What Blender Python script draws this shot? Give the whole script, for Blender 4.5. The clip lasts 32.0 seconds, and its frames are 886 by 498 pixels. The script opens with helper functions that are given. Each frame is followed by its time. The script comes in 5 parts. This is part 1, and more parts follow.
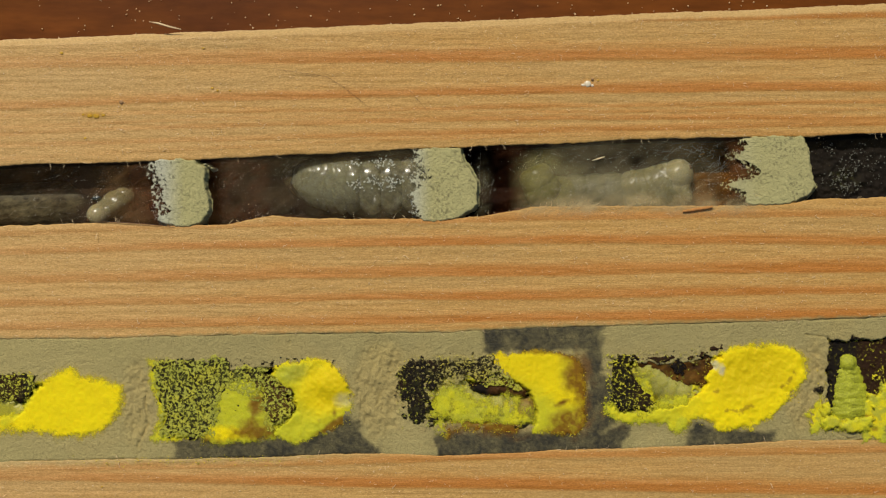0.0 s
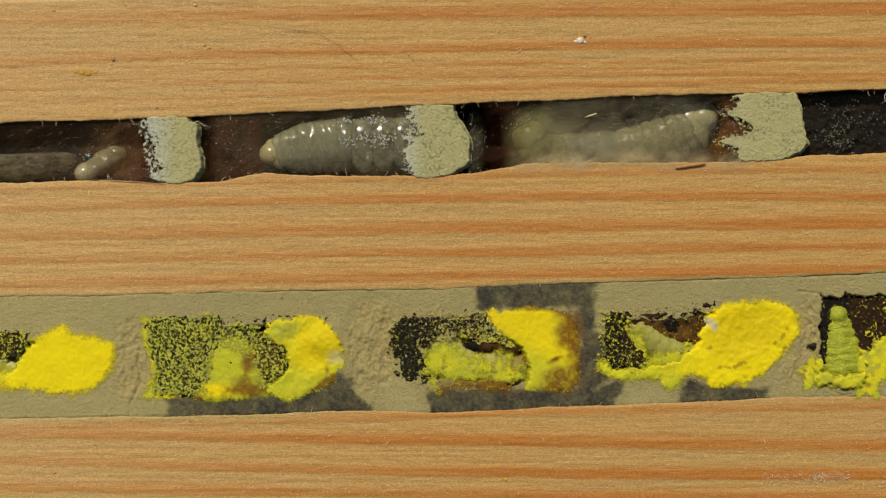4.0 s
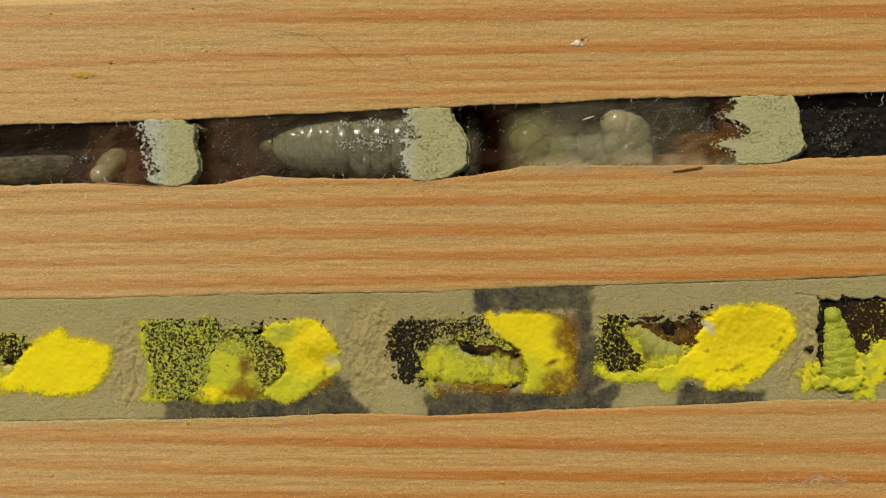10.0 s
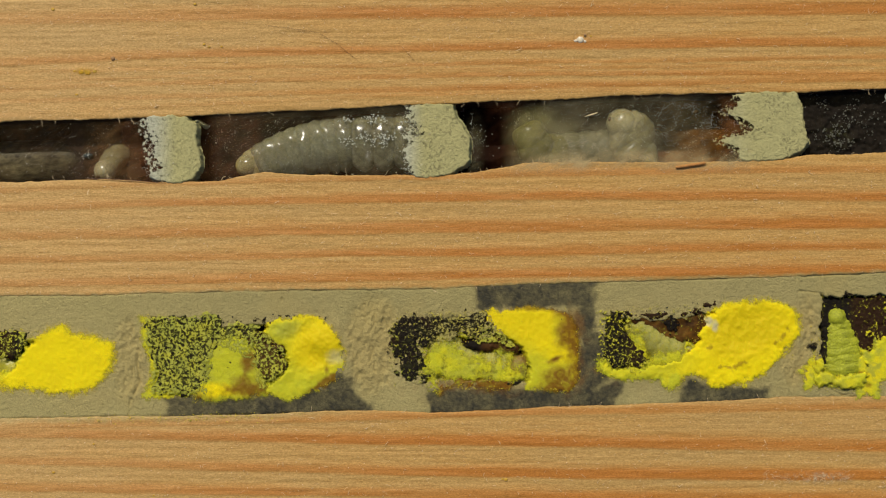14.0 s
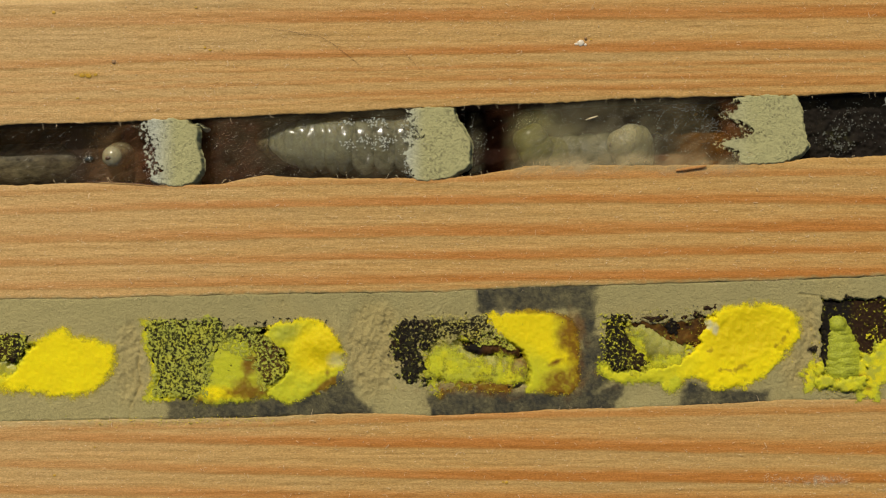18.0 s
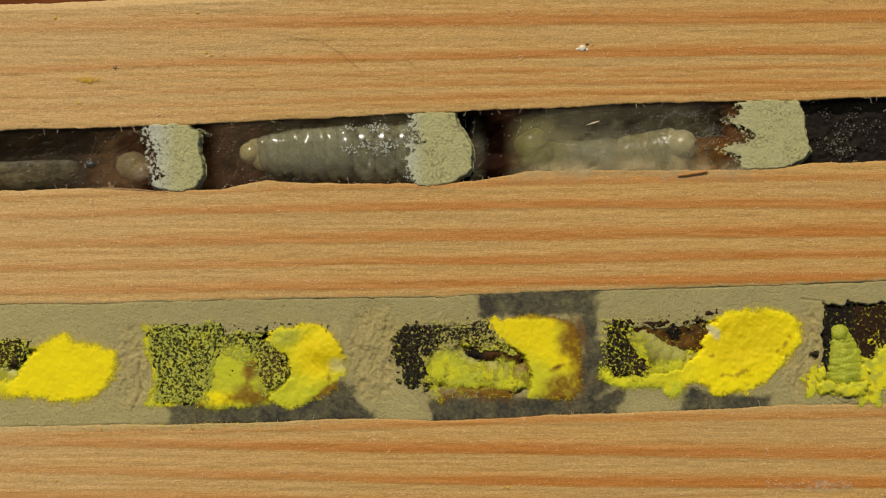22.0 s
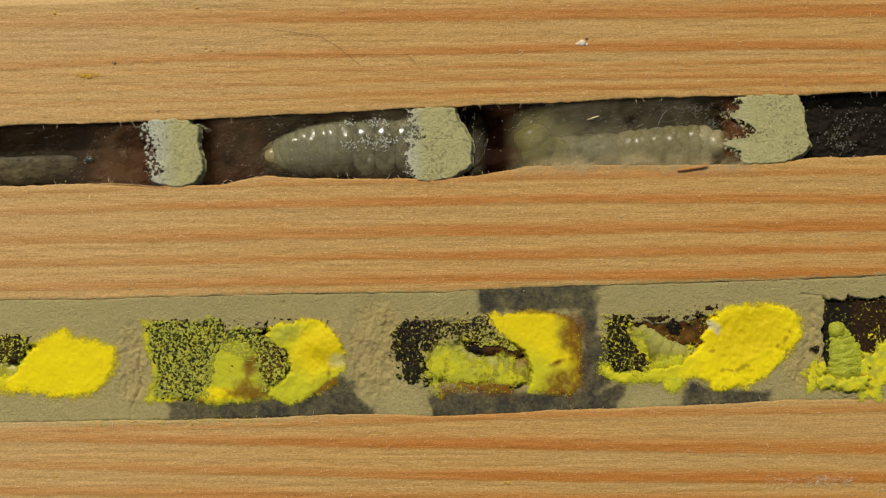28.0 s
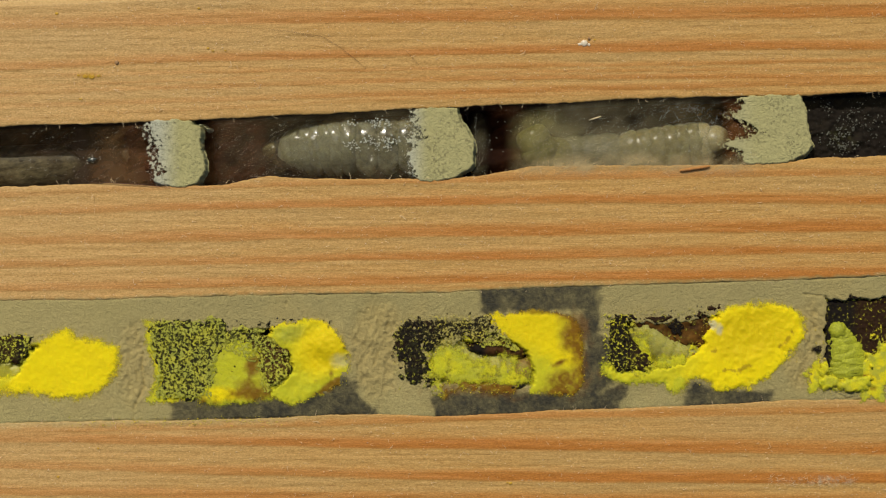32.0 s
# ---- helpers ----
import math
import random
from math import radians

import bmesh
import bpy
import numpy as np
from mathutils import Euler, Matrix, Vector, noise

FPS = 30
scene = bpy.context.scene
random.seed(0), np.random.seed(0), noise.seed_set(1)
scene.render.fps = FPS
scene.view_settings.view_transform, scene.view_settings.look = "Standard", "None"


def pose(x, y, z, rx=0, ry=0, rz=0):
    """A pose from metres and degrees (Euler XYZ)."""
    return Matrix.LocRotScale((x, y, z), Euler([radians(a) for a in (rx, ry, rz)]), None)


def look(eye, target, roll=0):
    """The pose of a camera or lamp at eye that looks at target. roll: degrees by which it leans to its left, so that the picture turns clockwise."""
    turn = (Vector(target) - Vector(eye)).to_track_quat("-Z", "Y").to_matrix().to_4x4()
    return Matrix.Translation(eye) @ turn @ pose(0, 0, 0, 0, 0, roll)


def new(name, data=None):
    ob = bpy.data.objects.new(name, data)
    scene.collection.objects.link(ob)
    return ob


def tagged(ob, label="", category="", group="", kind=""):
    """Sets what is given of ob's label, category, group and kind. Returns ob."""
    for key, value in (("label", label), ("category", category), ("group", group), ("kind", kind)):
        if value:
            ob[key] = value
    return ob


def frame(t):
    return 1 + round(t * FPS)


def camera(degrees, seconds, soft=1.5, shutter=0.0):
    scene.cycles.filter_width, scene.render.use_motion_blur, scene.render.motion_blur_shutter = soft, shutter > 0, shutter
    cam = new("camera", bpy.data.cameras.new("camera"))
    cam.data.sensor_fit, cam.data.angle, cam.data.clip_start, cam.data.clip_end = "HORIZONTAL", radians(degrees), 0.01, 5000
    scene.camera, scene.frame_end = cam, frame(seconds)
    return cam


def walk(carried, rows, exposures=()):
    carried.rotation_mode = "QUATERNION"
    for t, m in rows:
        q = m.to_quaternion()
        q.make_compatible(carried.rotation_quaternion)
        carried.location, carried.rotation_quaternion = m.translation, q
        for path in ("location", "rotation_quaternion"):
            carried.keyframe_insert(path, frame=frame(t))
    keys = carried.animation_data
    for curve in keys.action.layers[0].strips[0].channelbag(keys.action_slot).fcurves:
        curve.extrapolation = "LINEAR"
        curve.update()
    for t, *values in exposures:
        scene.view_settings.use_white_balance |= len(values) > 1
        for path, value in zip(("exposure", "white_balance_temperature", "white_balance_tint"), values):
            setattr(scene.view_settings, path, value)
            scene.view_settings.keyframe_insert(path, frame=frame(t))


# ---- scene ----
# A bee nesting board seen from above, 60 mm of it across the view. The plan is drawn in units of 60/1568 mm
# (26.13 to the millimetre), x along the board, y down across it; heights are millimetres above the board's face.
UNIT = 0.060 / 1568
PER_MM = 1568 / 60.0

cam = camera(40.0, 32.0, soft=1.25)
# seconds, x, y, height over the board's face in metres, roll in degrees
PATH = [
    (0.0, -0.00070, 0.00292, 0.08248, 0.028),
    (0.5, -0.00047, 0.00234, 0.08243, -0.007),
    (1.0, -0.00041, 0.00167, 0.08240, -0.065),
    (1.5, -0.00031, 0.00117, 0.08237, -0.028),
    (2.0, -0.00026, 0.00076, 0.08237, -0.010),
    (2.5, -0.00024, 0.00041, 0.08240, -0.013),
    (3.0, -0.00023, 0.00016, 0.08242, -0.032),
    (3.5, -0.00023, 0.00003, 0.08241, -0.067),
    (5.5, 0.00000, -0.00002, 0.08245, 0.027),
    (6.0, -0.00000, 0.00000, 0.08244, 0.002),
    (6.5, -0.00006, 0.00001, 0.08245, -0.017),
    (7.0, -0.00011, 0.00007, 0.08246, -0.022),
    (7.5, -0.00011, 0.00012, 0.08246, -0.021),
    (8.0, -0.00012, 0.00013, 0.08247, -0.019),
    (8.5, -0.00009, 0.00017, 0.08246, -0.017),
    (9.0, 0.00000, 0.00023, 0.08244, -0.021),
    (9.5, -0.00000, 0.00020, 0.08241, -0.033),
    (10.0, -0.00000, 0.00019, 0.08239, -0.043),
    (10.5, -0.00009, 0.00017, 0.08238, -0.048),
    (11.0, -0.00012, 0.00015, 0.08238, -0.049),
    (11.5, -0.00012, 0.00013, 0.08236, -0.045),
    (12.0, -0.00020, 0.00013, 0.08234, -0.039),
    (12.5, -0.00016, 0.00007, 0.08233, -0.035),
    (13.0, -0.00014, 0.00001, 0.08232, -0.030),
    (13.5, -0.00015, -0.00001, 0.08230, -0.027),
    (14.0, -0.00019, -0.00003, 0.08228, -0.029),
    (14.5, -0.00022, -0.00005, 0.08229, -0.034),
    (16.5, -0.00030, -0.00006, 0.08234, -0.011),
    (17.0, -0.00026, 0.00004, 0.08233, -0.030),
    (17.5, -0.00020, 0.00011, 0.08234, -0.031),
    (18.0, -0.00023, 0.00018, 0.08236, -0.026),
    (18.5, -0.00028, 0.00023, 0.08238, -0.024),
    (19.0, -0.00029, 0.00029, 0.08238, -0.021),
    (19.5, -0.00033, 0.00036, 0.08238, -0.017),
    (20.0, -0.00030, 0.00041, 0.08238, -0.015),
    (20.5, -0.00024, 0.00053, 0.08236, -0.022),
    (21.0, -0.00026, 0.00056, 0.08233, -0.037),
    (21.5, -0.00027, 0.00054, 0.08232, -0.047),
    (22.0, -0.00033, 0.00053, 0.08232, -0.047),
    (22.5, -0.00033, 0.00054, 0.08233, -0.049),
    (23.0, -0.00035, 0.00053, 0.08232, -0.058),
    (23.5, -0.00033, 0.00052, 0.08231, -0.072),
    (24.0, -0.00025, 0.00050, 0.08228, -0.084),
    (24.5, -0.00030, 0.00043, 0.08226, -0.092),
    (25.0, -0.00031, 0.00036, 0.08227, -0.096),
    (25.5, -0.00035, 0.00029, 0.08230, -0.099),
    (27.5, -0.00033, 0.00024, 0.08223, -0.115),
    (28.0, -0.00032, 0.00020, 0.08224, -0.107),
    (28.5, -0.00036, 0.00017, 0.08225, -0.108),
    (29.0, -0.00042, 0.00018, 0.08226, -0.115),
    (29.5, -0.00044, 0.00016, 0.08226, -0.119),
    (30.0, -0.00048, 0.00015, 0.08226, -0.115),
    (30.5, -0.00041, 0.00011, 0.08225, -0.109),
    (31.0, -0.00041, 0.00016, 0.08225, -0.108),
    (31.5, -0.00044, 0.00013, 0.08226, -0.113),
    (32.0, -0.00048, 0.00022, 0.08227, -0.119),
]
walk(cam, [(t, pose(x, y, z, 0, 0, roll)) for t, x, y, z, roll in PATH])

# ---- light ----
SUN_FROM_ZENITH, SUN_TURN = 41.0, -20.0     # the sun stands beyond the board's upper edge, to its left
world = bpy.data.worlds.new("sky")
scene.world = world
world.use_nodes = True
wn = world.node_tree.nodes
sky = wn.new("ShaderNodeTexSky")
sky.sky_type, sky.sun_disc = "NISHITA", False
sky.sun_elevation, sky.sun_rotation = radians(90 - SUN_FROM_ZENITH), radians(SUN_TURN)
wn["Background"].inputs["Strength"].default_value = 0.05
world.node_tree.links.new(sky.outputs["Color"], wn["Background"].inputs["Color"])
lamp = bpy.data.lights.new("sun", "SUN")
lamp.energy, lamp.angle, lamp.color = 3.1, radians(0.55), (1.0, 0.925, 0.79)
sun = new("sun", lamp)
a, b = radians(SUN_FROM_ZENITH), radians(SUN_TURN)
sun_from = Vector((math.sin(a) * math.sin(b), math.sin(a) * math.cos(b), math.cos(a)))
sun.matrix_world = look(sun_from, (0, 0, 0))
scene.view_settings.exposure = -0.05

# ---- tools ----
rng = np.random.default_rng(7)


def W(x, y, z=0.0):
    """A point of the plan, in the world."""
    return Vector(((x - 784) * UNIT, (441 - y) * UNIT, z * 0.001))


def hash2(i, j, seed):
    h = (i.astype(np.int64) * 374761393 + j.astype(np.int64) * 668265263 + seed * 974711) & 0xFFFFFFFF
    h = ((h ^ (h >> 13)) * 1274126177) & 0xFFFFFFFF
    return ((h ^ (h >> 16)) & 0xFFFFFF) / float(0xFFFFFF)


def grain(x, y, size, seed=0, octaves=3):
    """Smooth noise from -1 to 1 over the plan, with lumps of that size."""
    total, weight = 0.0, 0.0
    x, y = np.asarray(x, float) / size, np.asarray(y, float) / size
    for o in range(octaves):
        i, j = np.floor(x), np.floor(y)
        u, v = x - i, y - j
        u, v = u * u * (3 - 2 * u), v * v * (3 - 2 * v)
        n = (hash2(i, j, seed + o) * (1 - u) + hash2(i + 1, j, seed + o) * u) * (1 - v) + (hash2(i, j + 1, seed + o) * (1 - u) + hash2(i + 1, j + 1, seed + o) * u) * v
        total, weight = total + n * 0.5 ** o, weight + 0.5 ** o
        x, y = x * 2.03 + 17, y * 2.03 + 31
    return total / weight * 2 - 1


def step(a, b, v):
    """0 below a, 1 above b, smooth between."""
    u = np.clip((v - a) / (b - a), 0, 1)
    return u * u * (3 - 2 * u)


def oval(x, y, cx, cy, rx, ry, turn=0.0):
    """How far a point lies inside an ellipse, in plan units; below 0 outside."""
    c, s = math.cos(radians(turn)), math.sin(radians(turn))
    dx, dy = x - cx, y - cy
    return min(rx, ry) * (1 - np.hypot((c * dx + s * dy) / rx, (c * dy - s * dx) / ry))


def slab(x, y, x0, y0, x1, y1):
    """How far a point lies inside an upright rectangle; below 0 outside."""
    return np.minimum(np.minimum(x - x0, x1 - x), np.minimum(y - y0, y1 - y))


def outline(x, y, *corners):
    """How far a point lies inside a cornered outline; below 0 outside."""
    best, inside = np.full(x.shape, 1e9), np.zeros(x.shape, bool)
    for (ax, ay), (bx, by) in zip(corners, corners[1:] + corners[:1]):
        u = np.clip(((x - ax) * (bx - ax) + (y - ay) * (by - ay)) / ((bx - ax) ** 2 + (by - ay) ** 2), 0, 1)
        best = np.minimum(best, np.hypot(x - ax - u * (bx - ax), y - ay - u * (by - ay)))
        if ay != by:
            inside ^= ((ay > y) != (by > y)) & (x < ax + (bx - ax) * (y - ay) / (by - ay))
    return np.where(inside, best, -best)


def most(*fields):
    out = fields[0]
    for f in fields[1:]:
        out = np.maximum(out, f)
    return out


def part(name, mesh, material, parent=None, label="", smooth=True):
    """Links a mesh or a bmesh as one object, under a thing where one is given."""
    if isinstance(mesh, bmesh.types.BMesh):
        bm, mesh = mesh, bpy.data.meshes.new(name)
        bm.to_mesh(mesh)
        bm.free()
    ob = new(name, mesh)
    if material and not mesh.materials:
        mesh.materials.append(material)
    if smooth:
        mesh.shade_smooth()
    if parent:
        ob.parent = parent
    if label:
        ob["label"] = label
    return ob


def thing(name, label, category, group="", kind="", at=(784, 441, 0)):
    ob = new(name)
    ob.location = W(*at)
    ob.empty_display_size = 0.001
    return tagged(ob, label, category, group, kind)


def mesh_of(name, verts, faces, layers=None):
    me = bpy.data.meshes.new(name)
    me.from_pydata(np.asarray(verts).tolist(), [], np.asarray(faces).tolist() if isinstance(faces, np.ndarray) else faces)
    for key, values in (layers or {}).items():
        me.attributes.new(key, "FLOAT", "POINT").data.foreach_set("value", np.asarray(values, np.float32).ravel())
    me.update()
    return me


def sheet(name, x, y, z, keep=None, layers=None):
    """A mesh over a grid of plan points x, y with heights z in mm; only where keep holds."""
    n, m = x.shape
    verts = np.stack([(x - 784) * UNIT, (441 - y) * UNIT, z * 0.001], -1).reshape(-1, 3)
    k = np.arange(n * m).reshape(n, m)
    quads = np.stack([k[:-1, :-1], k[1:, :-1], k[1:, 1:], k[:-1, 1:]], -1).reshape(-1, 4)
    layers = {key: np.broadcast_to(v, x.shape).ravel() for key, v in (layers or {}).items()}
    if keep is not None:
        quads = quads[keep.ravel()[quads].any(1)]
        used, quads = np.unique(quads, return_inverse=True)
        verts, quads = verts[used], quads.reshape(-1, 4)
        layers = {key: v[used] for key, v in layers.items()}
    return mesh_of(name, verts, quads, layers)


def field(x0, y0, x1, y1, pitch):
    xs, ys = np.arange(x0, x1 + pitch, pitch), np.arange(y0, y1 + pitch, pitch)
    return np.meshgrid(xs, ys)


OCTA = np.array([(1, 0, 0), (-1, 0, 0), (0, 1, 0), (0, -1, 0), (0, 0, 1), (0, 0, -1)], float)
OCTA_FACES = np.array([(0, 2, 4), (2, 1, 4), (1, 3, 4), (3, 0, 4), (2, 0, 5), (1, 2, 5), (3, 1, 5), (0, 3, 5)])


def crumbs(name, x, y, z, size, layers=None):
    """One mesh of small uneven lumps; x, y and size in plan units, z in mm."""
    n = len(x)
    shape = OCTA[None] * (size[:, None, None] * rng.uniform(0.55, 1.35, (n, 6, 1)))
    ang = rng.uniform(0, 2 * math.pi, n)
    c, s = np.cos(ang)[:, None], np.sin(ang)[:, None]
    tilt = rng.uniform(-0.8, 0.8, n)[:, None]
    px, py, pz = shape[..., 0], shape[..., 1], shape[..., 2]
    px, pz = px * np.cos(tilt) - pz * np.sin(tilt), px * np.sin(tilt) + pz * np.cos(tilt)
    verts = np.stack([(x[:, None] + c * px - s * py - 784) * UNIT, (441 - (y[:, None] + s * px + c * py)) * UNIT, z[:, None] * 0.001 + pz * UNIT], -1).reshape(-1, 3)
    faces = (OCTA_FACES[None] + 6 * np.arange(n)[:, None, None]).reshape(-1, 3)
    return mesh_of(name, verts, faces, {k: np.repeat(v, 6) for k, v in (layers or {}).items()})


def sow(x0, y0, x1, y1, count, where):
    """Random points of a rectangle at which where(x, y), 0 to 1, lets them stand."""
    x, y = rng.uniform(x0, x1, count), rng.uniform(y0, y1, count)
    ok = rng.uniform(0, 1, count) < where(x, y)
    return x[ok], y[ok]


def threads(name, lines, thick):
    """One mesh of thin three-sided threads along lists of world points; thick in metres."""
    verts, faces = [], []
    for line in lines:
        line = [Vector(p) for p in line]
        start = len(verts)
        for i, p in enumerate(line):
            way = (line[min(i + 1, len(line) - 1)] - line[max(i - 1, 0)]).normalized()
            side = way.cross(Vector((0.13, 0.2, 1))).normalized()
            up = side.cross(way)
            r = thick * (1.0 if 0 < i < len(line) - 1 else 0.35)
            verts += [p + r * (side * math.cos(q) + up * math.sin(q)) for q in (0.5, 2.6, 4.7)]
        for i in range(len(line) - 1):
            for j in range(3):
                k = start + 3 * i
                faces.append((k + j, k + (j + 1) % 3, k + 3 + (j + 1) % 3, k + 3 + j))
    return mesh_of(name, [tuple(v) for v in verts], faces)


def ball(rx, ry, rz, belly=0.0, rings=14, spokes=24, power=1.0):
    """An ellipsoid round the x axis, radii in mm. belly: a lobe towards -y."""
    bm = bmesh.new()
    rows = []
    for i in range(1, rings):
        q = math.pi * i / rings
        row = []
        for j in range(spokes):
            p = 2 * math.pi * j / spokes
            r = math.sin(q) ** power
            lobe = 1 + belly * max(0.0, -math.cos(p)) ** 2 * math.sin(q) ** 5
            row.append(bm.verts.new((-rx * math.cos(q) * 0.001, ry * r * math.cos(p) * lobe * 0.001, rz * r * math.sin(p) * 0.001)))
        rows.append(row)
    ends = bm.verts.new((-rx * 0.001, 0, 0)), bm.verts.new((rx * 0.001, 0, 0))
    for a, b in zip(rows, rows[1:]):
        for j in range(spokes):
            bm.faces.new((a[j], a[(j + 1) % spokes], b[(j + 1) % spokes], b[j]))
    for j in range(spokes):
        bm.faces.new((ends[0], rows[0][(j + 1) % spokes], rows[0][j]))
        bm.faces.new((ends[1], rows[-1][j], rows[-1][(j + 1) % spokes]))
    bmesh.ops.recalc_face_normals(bm, faces=bm.faces)
    return bm


def box(x0, y0, z0, x1, y1, z1, soft=0.0002):
    bm = bmesh.new()
    bmesh.ops.create_cube(bm, size=1)
    lo, hi = W(x0, y1, z0), W(x1, y0, z1)
    for v in bm.verts:
        v.co = [lo[i] + (v.co[i] + 0.5) * (hi[i] - lo[i]) for i in range(3)]
    bmesh.ops.bevel(bm, geom=list(bm.edges), offset=soft, segments=2, affect="EDGES")
    return bm


# ---- materials ----
def surface(name, colour, second, fine, coarse, rough=0.6, bump=0.3, depth=0.03, stretch=(1, 1, 1), layers=(), specular=0.4,
            flesh=0.0, flesh_radius=(1.0, 0.8, 0.5), coat=0.0, vary=0.5, contrast=0.2, powdery=0.0, broad=0.45, clear=0.0, crisp=9.0, curly=0.0, pits=0.0, pit_depth=0.3):
    """A procedural material: two colours mixed by noise of two sizes (mm), relief (depth in mm), and further colours laid
    over it by layers of the mesh: (layer, colour, roughness or None)."""
    m = bpy.data.materials.new(name)
    m.use_nodes = True
    nt = m.node_tree
    nodes, link = nt.nodes, nt.links.new
    bsdf = nodes["Principled BSDF"]
    where = nodes.new("ShaderNodeTexCoord")
    size = nodes.new("ShaderNodeMapping")
    size.inputs["Scale"].default_value = [1000.0 * s for s in stretch]
    link(where.outputs["Object"], size.inputs["Vector"])

    def noise_of(mm, detail, rough_noise=0.6):
        n = nodes.new("ShaderNodeTexNoise")
        n.inputs["Scale"].default_value = 1.0 / mm
        n.inputs["Detail"].default_value = detail
        n.inputs["Roughness"].default_value = rough_noise
        link(size.outputs["Vector"], n.inputs["Vector"])
        return n

    small, large = noise_of(fine, 5, 0.65), noise_of(coarse, 3)
    both = nodes.new("ShaderNodeMix")
    both.inputs["Factor"].default_value = broad
    link(small.outputs["Fac"], both.inputs["A"])
    link(large.outputs["Fac"], both.inputs["B"])
    span = nodes.new("ShaderNodeMapRange")
    span.inputs["From Min"].default_value, span.inputs["From Max"].default_value = 0.5 - 0.5 * (1 - vary) - 0.05, 0.5 + 0.5 * (1 - vary) + 0.05
    link(both.outputs["Result"], span.inputs["Value"])
    mix = nodes.new("ShaderNodeMix")
    mix.data_type = "RGBA"
    mix.inputs["A"].default_value, mix.inputs["B"].default_value = (*colour, 1), (*second, 1)
    link(span.outputs["Result"], mix.inputs["Factor"])
    out = mix.outputs["Result"]
    gloss = None
    for layer, tint, layer_rough in layers:
        at = nodes.new("ShaderNodeAttribute")
        at.attribute_name = layer
        over = nodes.new("ShaderNodeMix")
        over.data_type = "RGBA"
        over.inputs["B"].default_value = (*tint, 1)
        link(at.outputs["Fac"], over.inputs["Factor"])
        link(out, over.inputs["A"])
        out = over.outputs["Result"]
        if layer_rough is not None:
            r = nodes.new("ShaderNodeMix")
            r.inputs["A"].default_value, r.inputs["B"].default_value = rough, layer_rough
            if gloss:
                link(gloss, r.inputs["A"])
            link(at.outputs["Fac"], r.inputs["Factor"])
            gloss = r.outputs["Result"]
    # a last touch of fine light and dark over all of it
    speck = noise_of(fine * 0.6, 2)
    tone = nodes.new("ShaderNodeMapRange")
    tone.inputs["From Min"].default_value, tone.inputs["From Max"].default_value = 0.25, 0.75
    tone.inputs["To Min"].default_value, tone.inputs["To Max"].default_value = 1 - contrast, 1 + contrast
    link(speck.outputs["Fac"], tone.inputs["Value"])
    times = nodes.new("ShaderNodeVectorMath")
    times.operation = "SCALE"
    link(out, times.inputs[0])
    link(tone.outputs["Result"], times.inputs["Scale"])
    link(times.outputs["Vector"], bsdf.inputs["Base Color"])
    bsdf.inputs["Roughness"].default_value = rough
    if gloss:
        link(gloss, bsdf.inputs["Roughness"])
    bsdf.inputs["Specular IOR Level"].default_value = specular
    bsdf.inputs["Coat Weight"].default_value = coat
    bsdf.inputs["Coat Roughness"].default_value = 0.08
    if flesh:
        bsdf.inputs["Subsurface Weight"].default_value = flesh
        bsdf.inputs["Subsurface Radius"].default_value = flesh_radius
        bsdf.inputs["Subsurface Scale"].default_value = 0.001
    if clear:
        bsdf.inputs["Alpha"].default_value = 1 - clear
    if powdery:
        # thin powder: grains close up where the layer "cover" nears 1
        at, gaps = nodes.new("ShaderNodeAttribute"), noise_of(powdery, 3, 0.6)
        gaps.inputs["Distortion"].default_value = curly
        at.attribute_name = "cover"
        less, more = nodes.new("ShaderNodeMath"), nodes.new("ShaderNodeMath")
        less.operation, more.operation, more.use_clamp = "SUBTRACT", "MULTIPLY_ADD", True
        link(at.outputs["Fac"], less.inputs[0])
        link(gaps.outputs["Fac"], less.inputs[1])
        link(less.outputs["Value"], more.inputs[0])
        more.inputs[1].default_value, more.inputs[2].default_value = crisp, 0.5
        link(more.outputs["Value"], bsdf.inputs["Alpha"])
    if bump:
        relief = nodes.new("ShaderNodeBump")
        relief.inputs["Strength"].default_value = bump
        relief.inputs["Distance"].default_value = depth * 0.001
        link(small.outputs["Fac"], relief.inputs["Height"])
        last = relief.outputs["Normal"]
        if pits:
            # small sharp hollows between the grains
            hollow, cut, dents = noise_of(pits, 3, 0.55), nodes.new("ShaderNodeMapRange"), nodes.new("ShaderNodeBump")
            cut.inputs["From Min"].default_value, cut.inputs["From Max"].default_value = 0.36, 0.50
            link(hollow.outputs["Fac"], cut.inputs["Value"])
            link(cut.outputs["Result"], dents.inputs["Height"])
            link(last, dents.inputs["Normal"])
            dents.inputs["Strength"].default_value, dents.inputs["Distance"].default_value = 0.7, pits * pit_depth * 0.001
            last = dents.outputs["Normal"]
        link(last, bsdf.inputs["Normal"])
    return m


